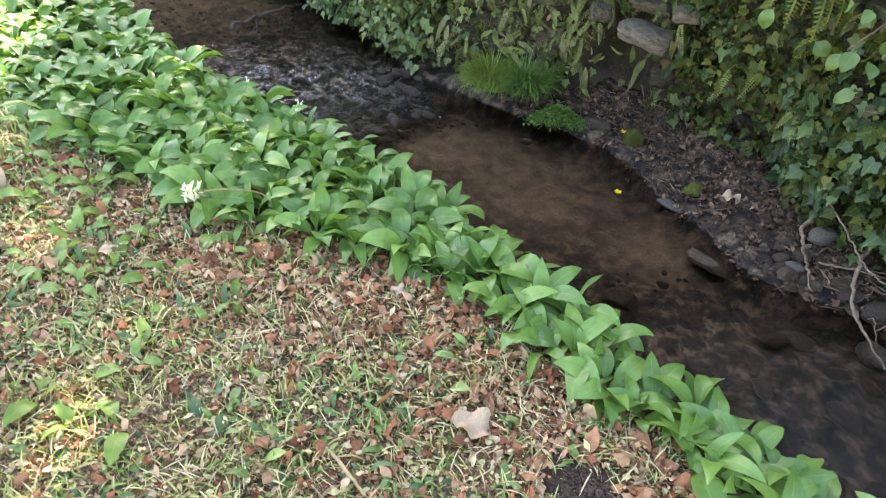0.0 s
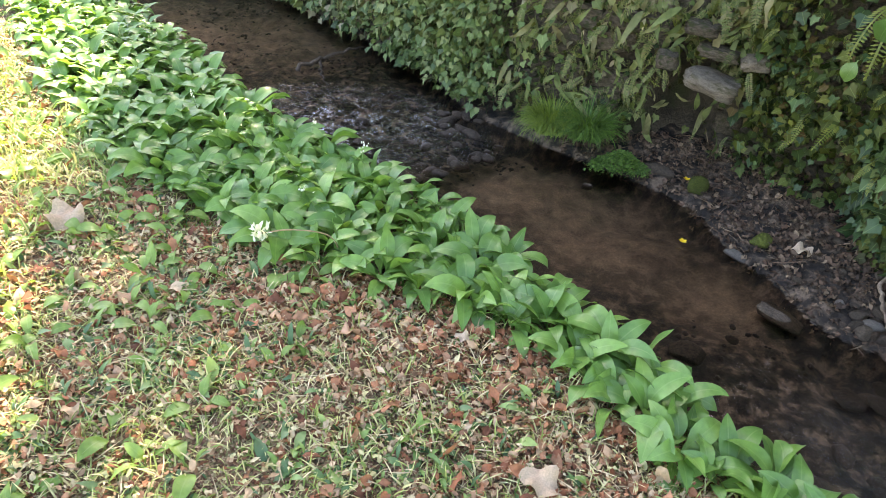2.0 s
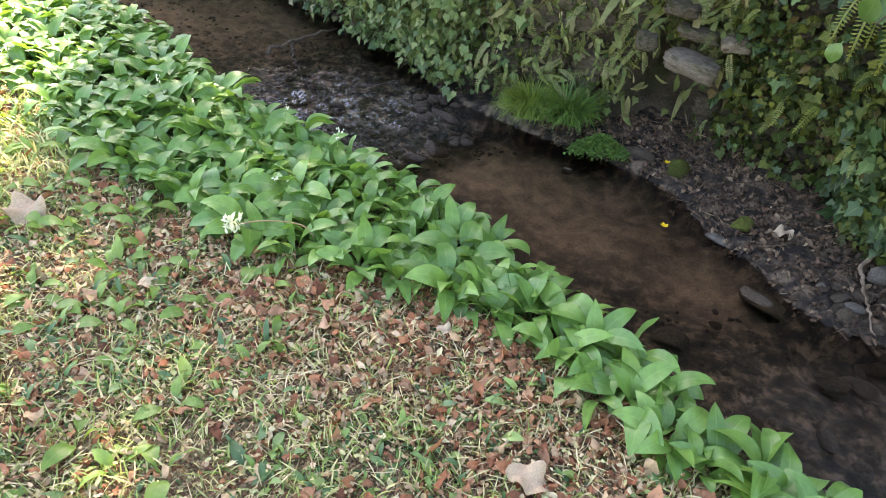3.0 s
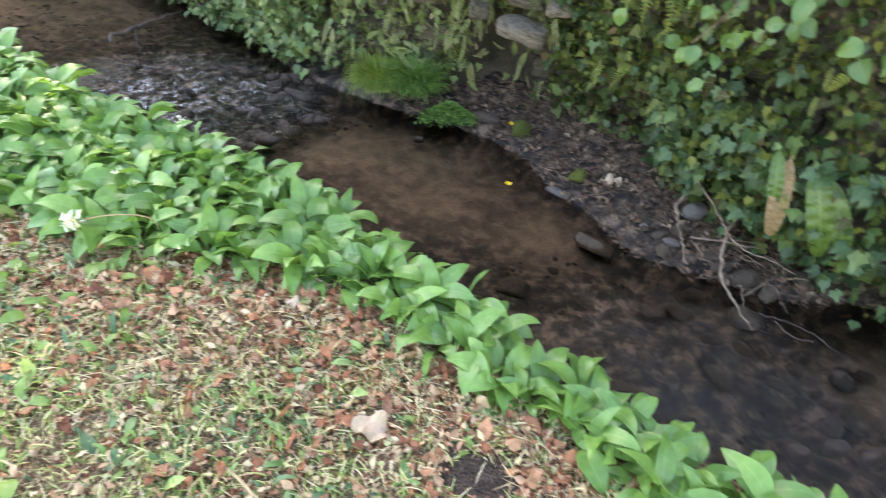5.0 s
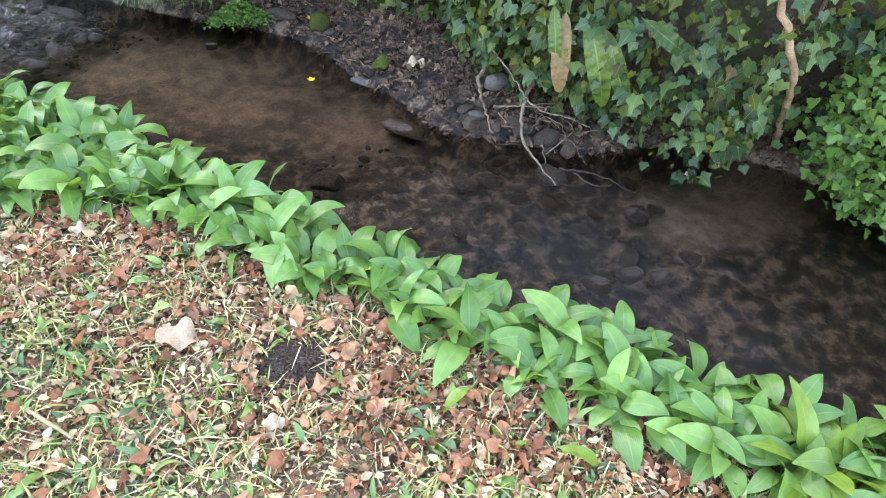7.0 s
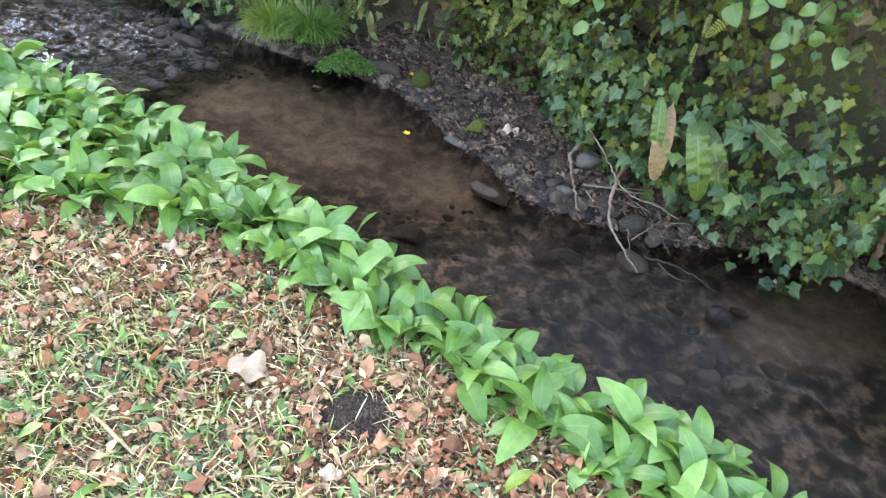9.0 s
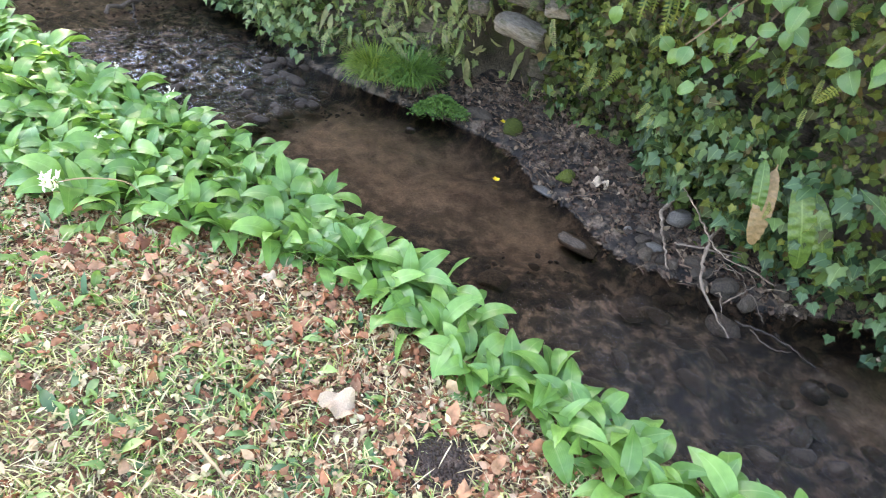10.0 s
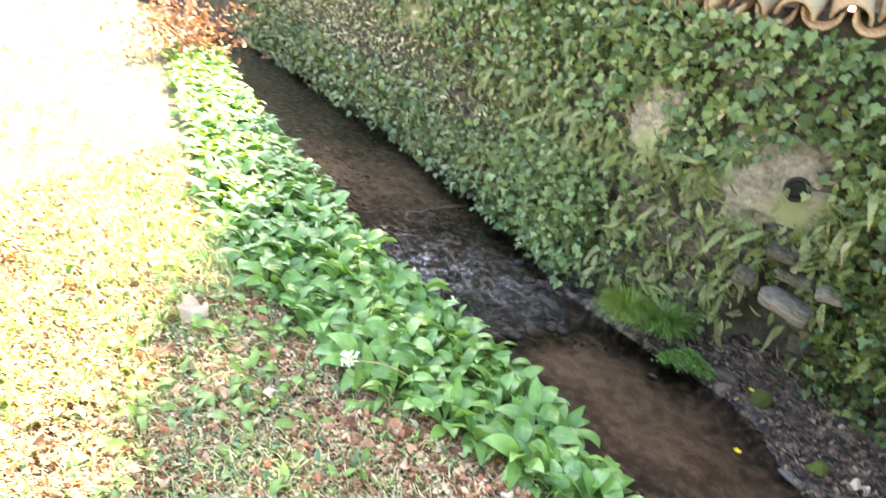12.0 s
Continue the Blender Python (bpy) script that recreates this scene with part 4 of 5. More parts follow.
thing("earth_heap", "small heap of loose dark earth among dead leaves", "earth", kind="stuff", data=mesh("crumbs", sv, sf, EARTH, su))

# single young garlic plants standing in the lawn
young = [garlic_plant("young_garlic", 200 + k, 3 + k % 2, 0.17, GARLIC_PALE, "pale young wild garlic standing in the lawn", 0, "young garlic in the lawn") for k in range(4)]
spots = [(-1.34, 1.52), (-0.81, 1.11), (-0.68, 1.10), (-0.74, 1.32), (-1.04, 0.98), (-1.41, 1.80), (-0.86, 0.84), (-1.25, 1.3), (-1.5, 1.55), (-1.65, 1.8), (-1.2, 1.05), (-1.05, 1.62), (-0.55, 1.62), (-0.8, 1.75), (-1.5, 2.05), (-1.8, 1.3), (-0.6, 0.62), (-1.1, 0.8), (-1.75, 2.2), (-2.1, 2.4), (-2.4, 2.1), (0.52, 1.12), (-0.1, 1.32), (0.98, 0.62), (0.86, 0.52), (1.02, 0.42)]
fringe = lawn_places(1500, -3.0, -0.35, 0.9, 4.0)
fringe = fringe[(side_of(GARLIC_IN, fringe) < 0.55 * RNG.uniform(0, 1, len(fringe)) ** 1.5) & (fringe[:, 0] < -0.4)]
spots += [tuple(q) for q in apart_places(lambda n: fringe, 0, 0.11)[:70]]
spots += [tuple(q) for q in apart_places(lambda n: lawn_places(n, -2.6, -0.75, 0.7, 2.9), 400, 0.16)[:55]]
for k, (x, y) in enumerate(spots):
    z = float(ground_height(np.array([[x, y]]))[0][0])
    ob = young[k] if k < 4 else copy_thing(young[k % 4], Matrix())
    s = 0.5 if 19 < k < 25 and k != 22 else RNG.uniform(0.55, 0.95)
    ob.matrix_basis = Matrix.Translation((x, y, z)) @ pose(0, 0, 0, RNG.uniform(-8, 8), RNG.uniform(-8, 8), RNG.uniform(0, 360)) @ Matrix.Diagonal((s, s, s, 1))

# ---- plants on the wall ----
def ivy_offset(i, z):
    x = np.interp(i, np.arange(len(WALL_LINE)), WALL_LINE[:, 0])
    swell = np.clip((x - 1.1) / 0.6, 0, 1) * (1 - 0.75 * np.clip((x - 2.72) / 0.25, 0, 1))
    skirt = 0.27 * np.clip((x - 1.95) / 0.2, 0, 1) * np.clip((2.85 - x) / 0.2, 0, 1) * (1 - np.clip(z / 0.5, 0, 1))
    return 0.09 + swell * (0.14 + 0.34 * np.clip(z / 0.5, 0, 1)) + skirt + (0.08 + 0.07 * swell) * fbm(np.c_[i * 0.06, z * 3], 1.4, 61)


def ivy_cover(n, x0, x1, z0, z1, keep, templates, size, material, name, label, category, lean=0.35, extra=0.0):
    i = RNG.uniform(wall_index(x0), wall_index(x1), n)
    z = RNG.uniform(z0, z1, n)
    x = np.interp(i, np.arange(len(WALL_LINE)), WALL_LINE[:, 0])
    ok = keep(x, z, fbm(np.c_[i * 0.07, z * 4], 0.8, 62)) > RNG.uniform(0, 1, n)
    i, z = i[ok], z[ok]
    n = len(i)
    p, o = wall_place(i, z, ivy_offset(i, z) + extra + RNG.uniform(-0.20, 0.08, n))
    nrm = o + RNG.normal(0, 0.75, (n, 3)) + [0, 0, 0.45]
    tip = np.c_[o[:, :2] * lean, np.full(n, -1.0)] + RNG.normal(0, 0.7, (n, 3))
    sv, sf, su = scatter(templates, p, frames(tip, nrm), size[0] + (size[1] - size[0]) * RNG.uniform(0, 1, n) ** 1.8)
    return thing(name, label, category, kind="stuff", data=mesh(name, sv, sf, material, su))


IVIES = [ivy_leaf(j) for j in range(6)]
bare = lambda x, z: np.maximum.reduce([np.hypot((x - 0.955) / 0.15, (z - 1.05) / 0.20) < 1, np.hypot((x - 0.86) / 0.25, (z - 0.93) / 0.18) < 1, np.hypot((x - 0.16) / 0.11, (z - 1.06) / 0.16) < 1])
hollow = lambda x, z: np.maximum(np.hypot((x - 1.10) / 0.28, (z - 0.22) / 0.26) < 1, np.hypot((x - 2.92) / 0.13, (z - 0.30) / 0.17) < 1)
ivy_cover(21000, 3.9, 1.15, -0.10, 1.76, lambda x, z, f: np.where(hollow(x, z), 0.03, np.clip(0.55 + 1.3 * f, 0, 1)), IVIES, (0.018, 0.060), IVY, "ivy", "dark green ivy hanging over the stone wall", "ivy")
ivy_cover(2600, 3.4, 1.95, -0.12, 0.55, lambda x, z, f: np.where(hollow(x, z), 0.03, np.clip(0.5 + f, 0, 1)), IVIES, (0.045, 0.085), IVY_BLUE, "old_ivy", "large bluish-green ivy leaves low on the wall", "ivy", 0.6)
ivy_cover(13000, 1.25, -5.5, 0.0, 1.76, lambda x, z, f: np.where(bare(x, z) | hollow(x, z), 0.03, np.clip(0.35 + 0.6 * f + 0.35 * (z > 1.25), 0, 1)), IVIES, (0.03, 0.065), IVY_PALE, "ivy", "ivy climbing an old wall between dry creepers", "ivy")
ivy_cover(7000, 0.35, -1.1, -0.08, 0.75, lambda x, z, f: np.clip(1.1 - z * 0.9 + 0.5 * f, 0, 1) * np.clip((0.42 - np.abs(x + 0.3)) * 4 + 0.3, 0.1, 1), IVIES, (0.028, 0.066), IVY_TOP, "ivy", "ivy spilling over the foot of the wall to the water", "ivy", 0.9, 0.16)
ivy_cover(9000, -0.9, -6.0, -0.08, 0.7, lambda x, z, f: np.clip(0.75 - z * 0.7 + 0.5 * f, 0, 1), IVIES, (0.025, 0.085), IVY_PALE, "ivy", "ivy and weeds along the foot of the wall upstream", "ivy", 0.9, 0.12)
DRYT = [blade(1.0, 0.4, 30, -40, 0.1, 0.8, 0.3, 0.2, 5, 480 + j) for j in range(3)]
ivy_cover(15000, 1.3, -6.0, 0.02, 1.68, lambda x, z, f: np.where(bare(x, z) | hollow(x, z), 0.03, np.clip(0.55 - 0.6 * f + 0.25 * (x < -0.3), 0, 1) * np.where(x > -0.4, 0.25, 1.0)), DRYT, (0.03, 0.085), DRIED, "dry_creeper", "tangle of dry brown creeper on the wall", "creeper")
STRANDS = [blade(1.0, 0.16, 10, -80, 0.0, 0.7, 0.3, 0.6, 9, 490 + j) for j in range(4)]
ivy_cover(2600, 1.35, -1.6, 0.10, 1.15, lambda x, z, f: np.where(bare(x, z) | hollow(x, z), 0.05, np.clip(0.55 + f, 0, 1)), STRANDS, (0.08, 0.24), FERN_OLD, "hanging_strands", "olive strands of moss and old fern hanging from the wall", "moss", 0.25, 0.03)
PINNATE = [frond(1.0, 0.26, 15, 95, j) for j in range(4)]
ivy_cover(170, 2.5, 1.3, 0.35, 1.4, lambda x, z, f: np.clip(0.4 + f, 0, 1), PINNATE, (0.09, 0.20), FERN, "wall_ferns", "yellow-green ferns hanging over the ivy", "ferns", 0.7)
ivy_cover(900, 1.3, -1.2, 0.12, 1.0, lambda x, z, f: np.where(bare(x, z) | hollow(x, z), 0.0, np.clip(0.2 + f, 0, 1)), PINNATE, (0.10, 0.20), FERN, "wall_ferns", "yellow-green small ferns hanging from the wall", "ferns", 0.5)
ivy_cover(1700, 1.35, -0.9, 0.10, 1.0, lambda x, z, f: np.where(bare(x, z) | hollow(x, z), 0.02, np.clip(0.55 + f, 0, 1)), PINNATE, (0.08, 0.22), FERN_OLD, "fern_curtain", "curtain of olive ferns hanging down the wall", "ferns", 0.2, 0.05)
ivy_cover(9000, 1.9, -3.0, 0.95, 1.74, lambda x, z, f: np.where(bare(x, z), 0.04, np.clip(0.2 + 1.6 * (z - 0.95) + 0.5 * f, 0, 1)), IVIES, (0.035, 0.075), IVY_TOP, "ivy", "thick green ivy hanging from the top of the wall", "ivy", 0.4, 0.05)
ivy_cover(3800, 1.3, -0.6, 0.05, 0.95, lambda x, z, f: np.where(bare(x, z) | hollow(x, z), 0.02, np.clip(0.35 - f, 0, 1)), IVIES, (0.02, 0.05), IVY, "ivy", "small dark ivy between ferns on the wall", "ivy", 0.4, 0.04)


def leaf_object(name, data, parent, place, tip, nrm, size, label=""):
    m = frames(np.array([tip], float), np.array([nrm], float))[0]
    return part(name, data, parent, label, Matrix.Translation(place) @ Matrix(m.tolist()).to_4x4() @ Matrix.Diagonal((size, size, size, 1)))


# the largest ivy leaves of the near stretch, one by one
big_ivy = thing("ivy_trails", "trailing ivy with large blue-green leaves over the wall", "ivy")
IVY_MESHES = [mesh("leaf", *ivy_leaf(20 + j)[:2], IVY_BLUE, ivy_leaf(20 + j)[2]) for j in range(6)]
for k in range(290):
    i = np.array([RNG.uniform(wall_index(3.3), wall_index(1.3))])
    z = np.array([RNG.beta(1.2, 1.6) * 1.4 + 0.0])
    p, o = wall_place(i, z, ivy_offset(i, z) + RNG.uniform(0.0, 0.07))
    leaf_object("leaf", IVY_MESHES[k % 6], big_ivy, p[0], np.r_[o[0, :2] * 0.5, -1.0] + RNG.normal(0, 0.35, 3), o[0] + [0, 0, 0.6] + RNG.normal(0, 0.6, 3), RNG.uniform(0.03, 0.07))

# strap ferns low in the ivy
strap = [mesh("frond", *blade(1.0, 0.21, 30, -50, 0.06, 0.9, 0.16, 0.16, 44, 500 + j, 5, 0.55, 61.0, 12.0 * j - 18.0)[:2], HART if j < 3 else HART_OLD, blade(1.0, 0.21, 30, -50, 0.06, 0.9, 0.16, 0.16, 44, 500 + j, 5, 0.55, 61.0, 12.0 * j - 18.0)[2]) for j in range(4)]
hart = thing("strap_fern", "green strap-leaved fern with wavy fronds among ivy", "fern", at=(1.935, 2.10, 0.50))
for k, (x, y, z, dx, dy, dz, size) in enumerate(((-0.07, -0.10, 0.0, 0.13, -0.20, -0.42, 0.44), (0.0, -0.14, -0.06, 0.16, -0.20, -0.40, 0.36), (0.10, -0.22, 0.0, 0.26, -0.16, -0.18, 0.32), (-0.13, -0.06, -0.02, -0.03, -0.10, -0.38, 0.36), (-0.18, -0.04, 0.0, 0.02, -0.16, -0.34, 0.26))):
    leaf_object("frond", strap[(0, 1, 2, 3, 1)[k]], hart, (x, y, z), (dx, dy, dz), (-0.55, -0.75, 0.45), size, "withered brown frond" if k == 3 else "")

yellow_fern = thing("strap_fern", "yellowish strap-leaved fern hanging from the ivy", "fern", at=(1.45, 2.80, 0.98))
strap_pale = [mesh("frond", *frond(1.0, 0.2, 26, 118, 70 + j)[:2], FERN, frond(1.0, 0.2, 26, 118, 70 + j)[2]) for j in range(3)]
for k, (az, size) in enumerate(((150, 0.40), (172, 0.44), (195, 0.36), (130, 0.36), (160, 0.32), (215, 0.3), (182, 0.38))):
    part("frond", strap_pale[k % 3], yellow_fern, m=pose(0, 0, 0, 0, 0, az) @ pose(0, 0, 0, -25, 0, 0) @ Matrix.Diagonal((size, size, size, 1)))

# leafy branch hanging in from above
broad = [mesh("leaf", *blade(1.0, 0.68, 15, -45, 0.18, 0.6, 0.28, 0.2, 10, 520 + j, 5)[:2], BROAD, blade(1.0, 0.68, 15, -45, 0.18, 0.6, 0.28, 0.2, 10, 520 + j, 5)[2]) for j in range(4)]
branch = thing("hanging_branch", "overhanging branch with broad rounded green leaves", "branch")
tops = [((2.3, 2.75, 1.6), (1.85, 2.35, 1.25), (1.52, 2.08, 0.86)), ((2.3, 2.75, 1.6), (1.75, 2.2, 1.3), (1.32, 2.12, 0.85)), ((2.3, 2.75, 1.6), (1.6, 2.5, 1.3), (1.18, 2.25, 0.98)), ((2.6, 2.4, 1.55), (2.1, 2.05, 1.3), (1.75, 1.80, 1.0)), ((2.6, 2.4, 1.55), (2.25, 1.95, 1.2), (1.95, 1.75, 0.82))]
for line in tops:
    part("twig", tube(line, [0.007, 0.0025], 6, BARK, 0.004, 3), branch)
    for q in smooth_line(line, 58)[12:]:
        d = Vector((RNG.normal(0, 0.6), RNG.normal(0, 0.6), -0.55))
        leaf_object("leaf", broad[int(RNG.integers(0, 4))], branch, q + RNG.normal(0, 0.075, 3), d, (-0.6 + RNG.normal(0, 0.3), -0.9 + RNG.normal(0, 0.3), 0.6), RNG.uniform(0.055, 0.11))

# bright bushy plant at the downstream end
celery = [round_leaf(40 + j) for j in range(4)]
n = 2600
c0 = np.array([3.06, 1.24, 0.17])
dirs = RNG.normal(0, 1, (n, 3))
dirs /= np.linalg.norm(dirs, axis=1)[:, None]
pts = c0 + dirs * [0.36, 0.40, 0.38] * RNG.uniform(0.55, 1.0, (n, 1)) ** 0.5 * (1 + 0.07 * RNG.normal(0, 1, (n, 1)))
pts = pts[pts[:, 2] > -0.12]
n = len(pts)
sv, sf, su = scatter(celery, pts, frames(RNG.normal(0, 0.6, (n, 3)) + [-0.5, -0.5, -0.4], RNG.normal(0, 0.55, (n, 3)) + [-0.3, -0.4, 0.9]), RNG.uniform(0.02, 0.045, n))
bush = thing("marsh_plant", "bright green lobed-leaved plant bushing out over the water", "plant", data=None)
tagged(part("foliage", mesh("foliage", sv, sf, MARSH, su), bush), kind="stuff")
MARSH_MESHES = [mesh("leaf", *round_leaf(44 + j)[:2], MARSH, round_leaf(44 + j)[2]) for j in range(4)]
for k in range(240):
    d = RNG.normal(0, 1, 3) + [-0.9, -0.8, 0.5]
    q = c0 + d / np.linalg.norm(d) * [0.40, 0.44, 0.42]
    if q[2] > -0.1:
        leaf_object("leaf", MARSH_MESHES[k % 4], bush, q, RNG.normal(0, 0.5, 3) + [-0.5, -0.5, -0.4], RNG.normal(0, 0.5, 3) + [-0.3, -0.4, 0.9], RNG.uniform(0.03, 0.055))
# dead stems standing in the ivy
for line, r0, mat_, nm, lb in ((((2.85, 1.70, -0.08), (2.55, 1.53, 0.34), (2.43, 1.50, 0.52), (2.31, 1.56, 0.72), (2.27, 1.78, 1.10), (2.40, 2.1, 1.4)), 0.017, PALE_WOOD, "dead_branch", "pale bare dead branch standing in the ivy"),
                               (((2.72, 1.75, -0.1), (2.75, 1.7, 0.4), (2.70, 1.75, 1.0)), 0.012, BARK, "woody_climber", "brown woody climber stem on the wall")):
    part("branch", tube(line, [r0, r0 * 0.5], 8, mat_, 0.006, 5), thing(nm, lb, "branch"))

# dry shrub and pale post on the near bank far upstream
n = 900
pts = RNG.normal(0, 1, (n, 3)) * [0.30, 0.34, 0.22] + [0, 0, 0.30]
pts = pts[pts[:, 2] > 0]
n = len(pts)
sv, sf, su = scatter(DRYT, pts, frames(RNG.normal(0, 1, (n, 3)), RNG.normal(0, 1, (n, 3)) + [0, 0, 0.6]), RNG.uniform(0.05, 0.11, n))
shrub = thing("dry_shrub", "rusty brown dry shrub at the edge of the bank", "shrub", at=(-5.15, 6.75, 0.0))
part("foliage", mesh("foliage", sv, sf, LITTER, su), shrub)
post = thing("wooden_post", "pale weathered wooden post on the bank", "post", at=(-5.25, 6.95, 0.0))
part("shaft", tube([(0, 0, -0.1), (0.01, 0, 0.5), (0.0, 0.01, 1.25)], [0.05, 0.048, 0.045], 10, PALE_WOOD, 0.002, 2), post)

# ---- the far shore ----
def tuft(name, label, at, count, length, spreadxy, template, material):
    q = RNG.normal(0, 1, (count, 2))
    q = q / np.linalg.norm(q, axis=1)[:, None] * np.sqrt(RNG.uniform(0, 1, (count, 1))) * 1.6 * spreadxy
    n = count
    az = np.arctan2(-q[:, 0], q[:, 1]) + RNG.normal(0, 0.5, n)
    z = 0.05 * np.exp(-(q**2).sum(1) / (2 * spreadxy[0] ** 2))
    sv, sf, su = scatter(template, np.c_[q, z], turns(az, RNG.normal(-0.05, 0.2, n), RNG.normal(0, 0.2, n)), RNG.uniform(0.6, 1.1, n) * length)
    t = thing(name, label, "grass", at=at)
    part("foliage", mesh("foliage", sv, sf, material, su), t)
    return t


long_grass = [blade(1.0, 0.028, 80, b, 0.0, 0.4, 0.2, 0.0, 7, 540 + j) for j, b in enumerate((-55, -85, -10, 35, -70))]
tuft("grass_tuft", "bright green tuft of long grass at the water's edge", (0.33, 3.60, -0.06), 1000, 0.23, (0.055, 0.04), long_grass, BRIGHT)
tuft("grass_tuft", "green tuft of fine hanging grass at the water's edge", (0.52, 3.55, -0.05), 1000, 0.24, (0.055, 0.04), long_grass, BRIGHT_DEEP)
cressl = [blade(1.0, 0.7, 30, -20, 0.2, 0.7, 0.2, 0.1, 5, 560 + j) for j in range(3)]
n = 2600
q = RNG.normal(0, 1, (n, 2))
q = q / np.linalg.norm(q, axis=1)[:, None] * np.sqrt(RNG.uniform(0, 1, (n, 1))) * [0.15, 0.085] * (1 + 0.12 * RNG.normal(0, 1, (n, 1)))
z = 0.10 * np.exp(-((q / [0.11, 0.08]) ** 2).sum(1)) + RNG.uniform(-0.01, 0.02, n)
sv, sf, su = scatter(cressl, np.c_[q, z], turns(RNG.uniform(0, 6.28, n), RNG.normal(0.2, 0.3, n), RNG.normal(0, 0.3, n)), RNG.uniform(0.010, 0.022, n))
cress = thing("cress_cushion", "bright green cushion of small leaves at the water's edge", "plant", at=(0.70, 3.36, -0.11))
part("foliage", mesh("foliage", sv, sf, BRIGHT_DEEP, su), cress)


def rock(name, label, place, size, turn, material, seed, flat=1.0, category="stone", level=None):
    ob = thing(name, label, category, data=with_material(boulder(seed, 0.16, flat, 8), material))
    z = float(ground_height(np.array([place]))[0][0])
    ob.matrix_basis = Matrix.Translation((place[0], place[1], z + size[2] * 0.25 if level is None else level)) @ pose(0, 0, 0, RNG.uniform(-8, 8), RNG.uniform(-8, 8), turn) @ Matrix.Diagonal((*size, 1))
    return ob


rock("mossy_stone", "small stone covered in yellow-green moss", (1.09, 3.22), (0.11, 0.10, 0.12), 20, MOSS, 51)
rock("mossy_stone", "low mossy stone on the muddy shore", (1.30, 2.78), (0.13, 0.11, 0.07), 70, MOSS, 52)
rock("slate_stone", "thin dark wet slate lying in the mud", (1.19, 2.70), (0.15, 0.06, 0.04), -35, SLATE_PALE, 53)
rock("flat_stone", "flat grey stone half sunk in the stream", (1.26, 2.30), (0.22, 0.13, 0.05), -40, SLATE, 57, level=WATER_Z - 0.016)
rock("flat_stone", "grey stone at the foot of the grass", (0.92, 3.38), (0.18, 0.09, 0.06), -30, SLATE, 55)
rock("flat_stone", "dark stone breaking the riffle", (0.85, 2.05), (0.17, 0.12, 0.08), 10, SLATE, 56)
for x, y, sx, sy, sz, tn, sd in ((1.82, 2.00, 0.13, 0.10, 0.09, 20, 61), (1.79, 1.86, 0.16, 0.11, 0.10, -60, 62), (1.90, 1.93, 0.10, 0.07, 0.08, 40, 63), (1.75, 2.42, 0.14, 0.10, 0.09, 10, 64), (1.55, 2.30, 0.10, 0.06, 0.04, 30, 65), (1.58, 2.24, 0.09, 0.06, 0.045, -20, 66), (1.60, 2.17, 0.07, 0.05, 0.04, 10, 67), (1.50, 2.36, 0.06, 0.05, 0.04, 60, 68)):
    rock("shore_stone", "smooth grey stone at the foot of the twigs", (x, y), (sx, sy, sz), tn, SLATE if sd % 2 else SLATE_PALE, sd)
for k in range(34):
    x, y = [(1.62, 2.35), (1.75, 2.12), (1.85, 2.0), (1.55, 2.55)][k % 4] + RNG.normal(0, 0.13, 2)
    s = RNG.uniform(0.025, 0.075)
    rock("shore_stone", "rough grey-brown stone on the muddy shore", (x, y), (s * 1.3, s, s * 0.7), RNG.uniform(0, 360), SLATE, 60 + k % 6)
for k in range(30):
    x, y = (-0.45, 3.5) + RNG.normal(0, 1, 2) * [0.45, 0.22]
    s = RNG.uniform(0.03, 0.09)
    rock("riffle_stone", "wet dark stone in the riffle", (x, y), (s * 1.4, s, s * 0.8), RNG.uniform(0, 360), SOAKED, 60 + k % 6, level=WATER_Z - RNG.uniform(0.22, 0.5) * s * 0.8)

for k in range(34):
    x, y = (1.55, 1.55) + RNG.normal(0, 1, 2) * [0.45, 0.3]
    if side_of(NEAR_EDGE, np.array([[x, y]]))[0] > -0.12:
        continue
    s = RNG.uniform(0.03, 0.09)
    rock("riffle_stone", "wet dark stone just under the riffle", (x, y), (s * 1.5, s, s * 0.7), RNG.uniform(0, 360), SOAKED, 60 + k % 6, level=WATER_Z - RNG.uniform(0.4, 0.8) * s * 0.7)

# the lip of the pool: flat stones across the stream
for k in range(15):
    f = k / 14
    x, y = 0.02 - 0.42 * f + RNG.normal(0, 0.03), 3.52 - 0.50 * f + RNG.normal(0, 0.03)
    w = RNG.uniform(0.05, 0.10)
    rock("lip_stone", "dark wet stone holding back the pool", (x, y), (w * 1.3, w, w * 0.7), RNG.uniform(0, 360), SOAKED, 70 + k % 5, level=WATER_Z - RNG.uniform(0.25, 0.55) * w * 0.7)
for k in range(14):
    x, y = (-0.25, 3.85) + RNG.normal(0, 1, 2) * [0.16, 0.10]
    w = RNG.uniform(0.05, 0.11)
    rock("lip_stone", "dark wet stone at the edge of the riffle", (x, y), (w * 1.3, w, w * 0.6), RNG.uniform(0, 360), SOAKED, 70 + k % 5, level=WATER_Z + RNG.uniform(-0.01, 0.008))

# grit and pebbles over the bed and shore
pv, pf = CRUMB
PEB = [(pv * RNG.uniform(0.8, 1.15, pv.shape) * [1.2, 0.9, 0.6], pf, pv[:, :2]) for _ in range(5)]
q = np.c_[RNG.uniform(-3.0, 3.2, 26000), RNG.uniform(0.2, 6.5, 26000)]
ok = (side_of(NEAR_EDGE, q) < 0) & (side_of(WALL_LINE, q) > 0.02)
q = q[ok]
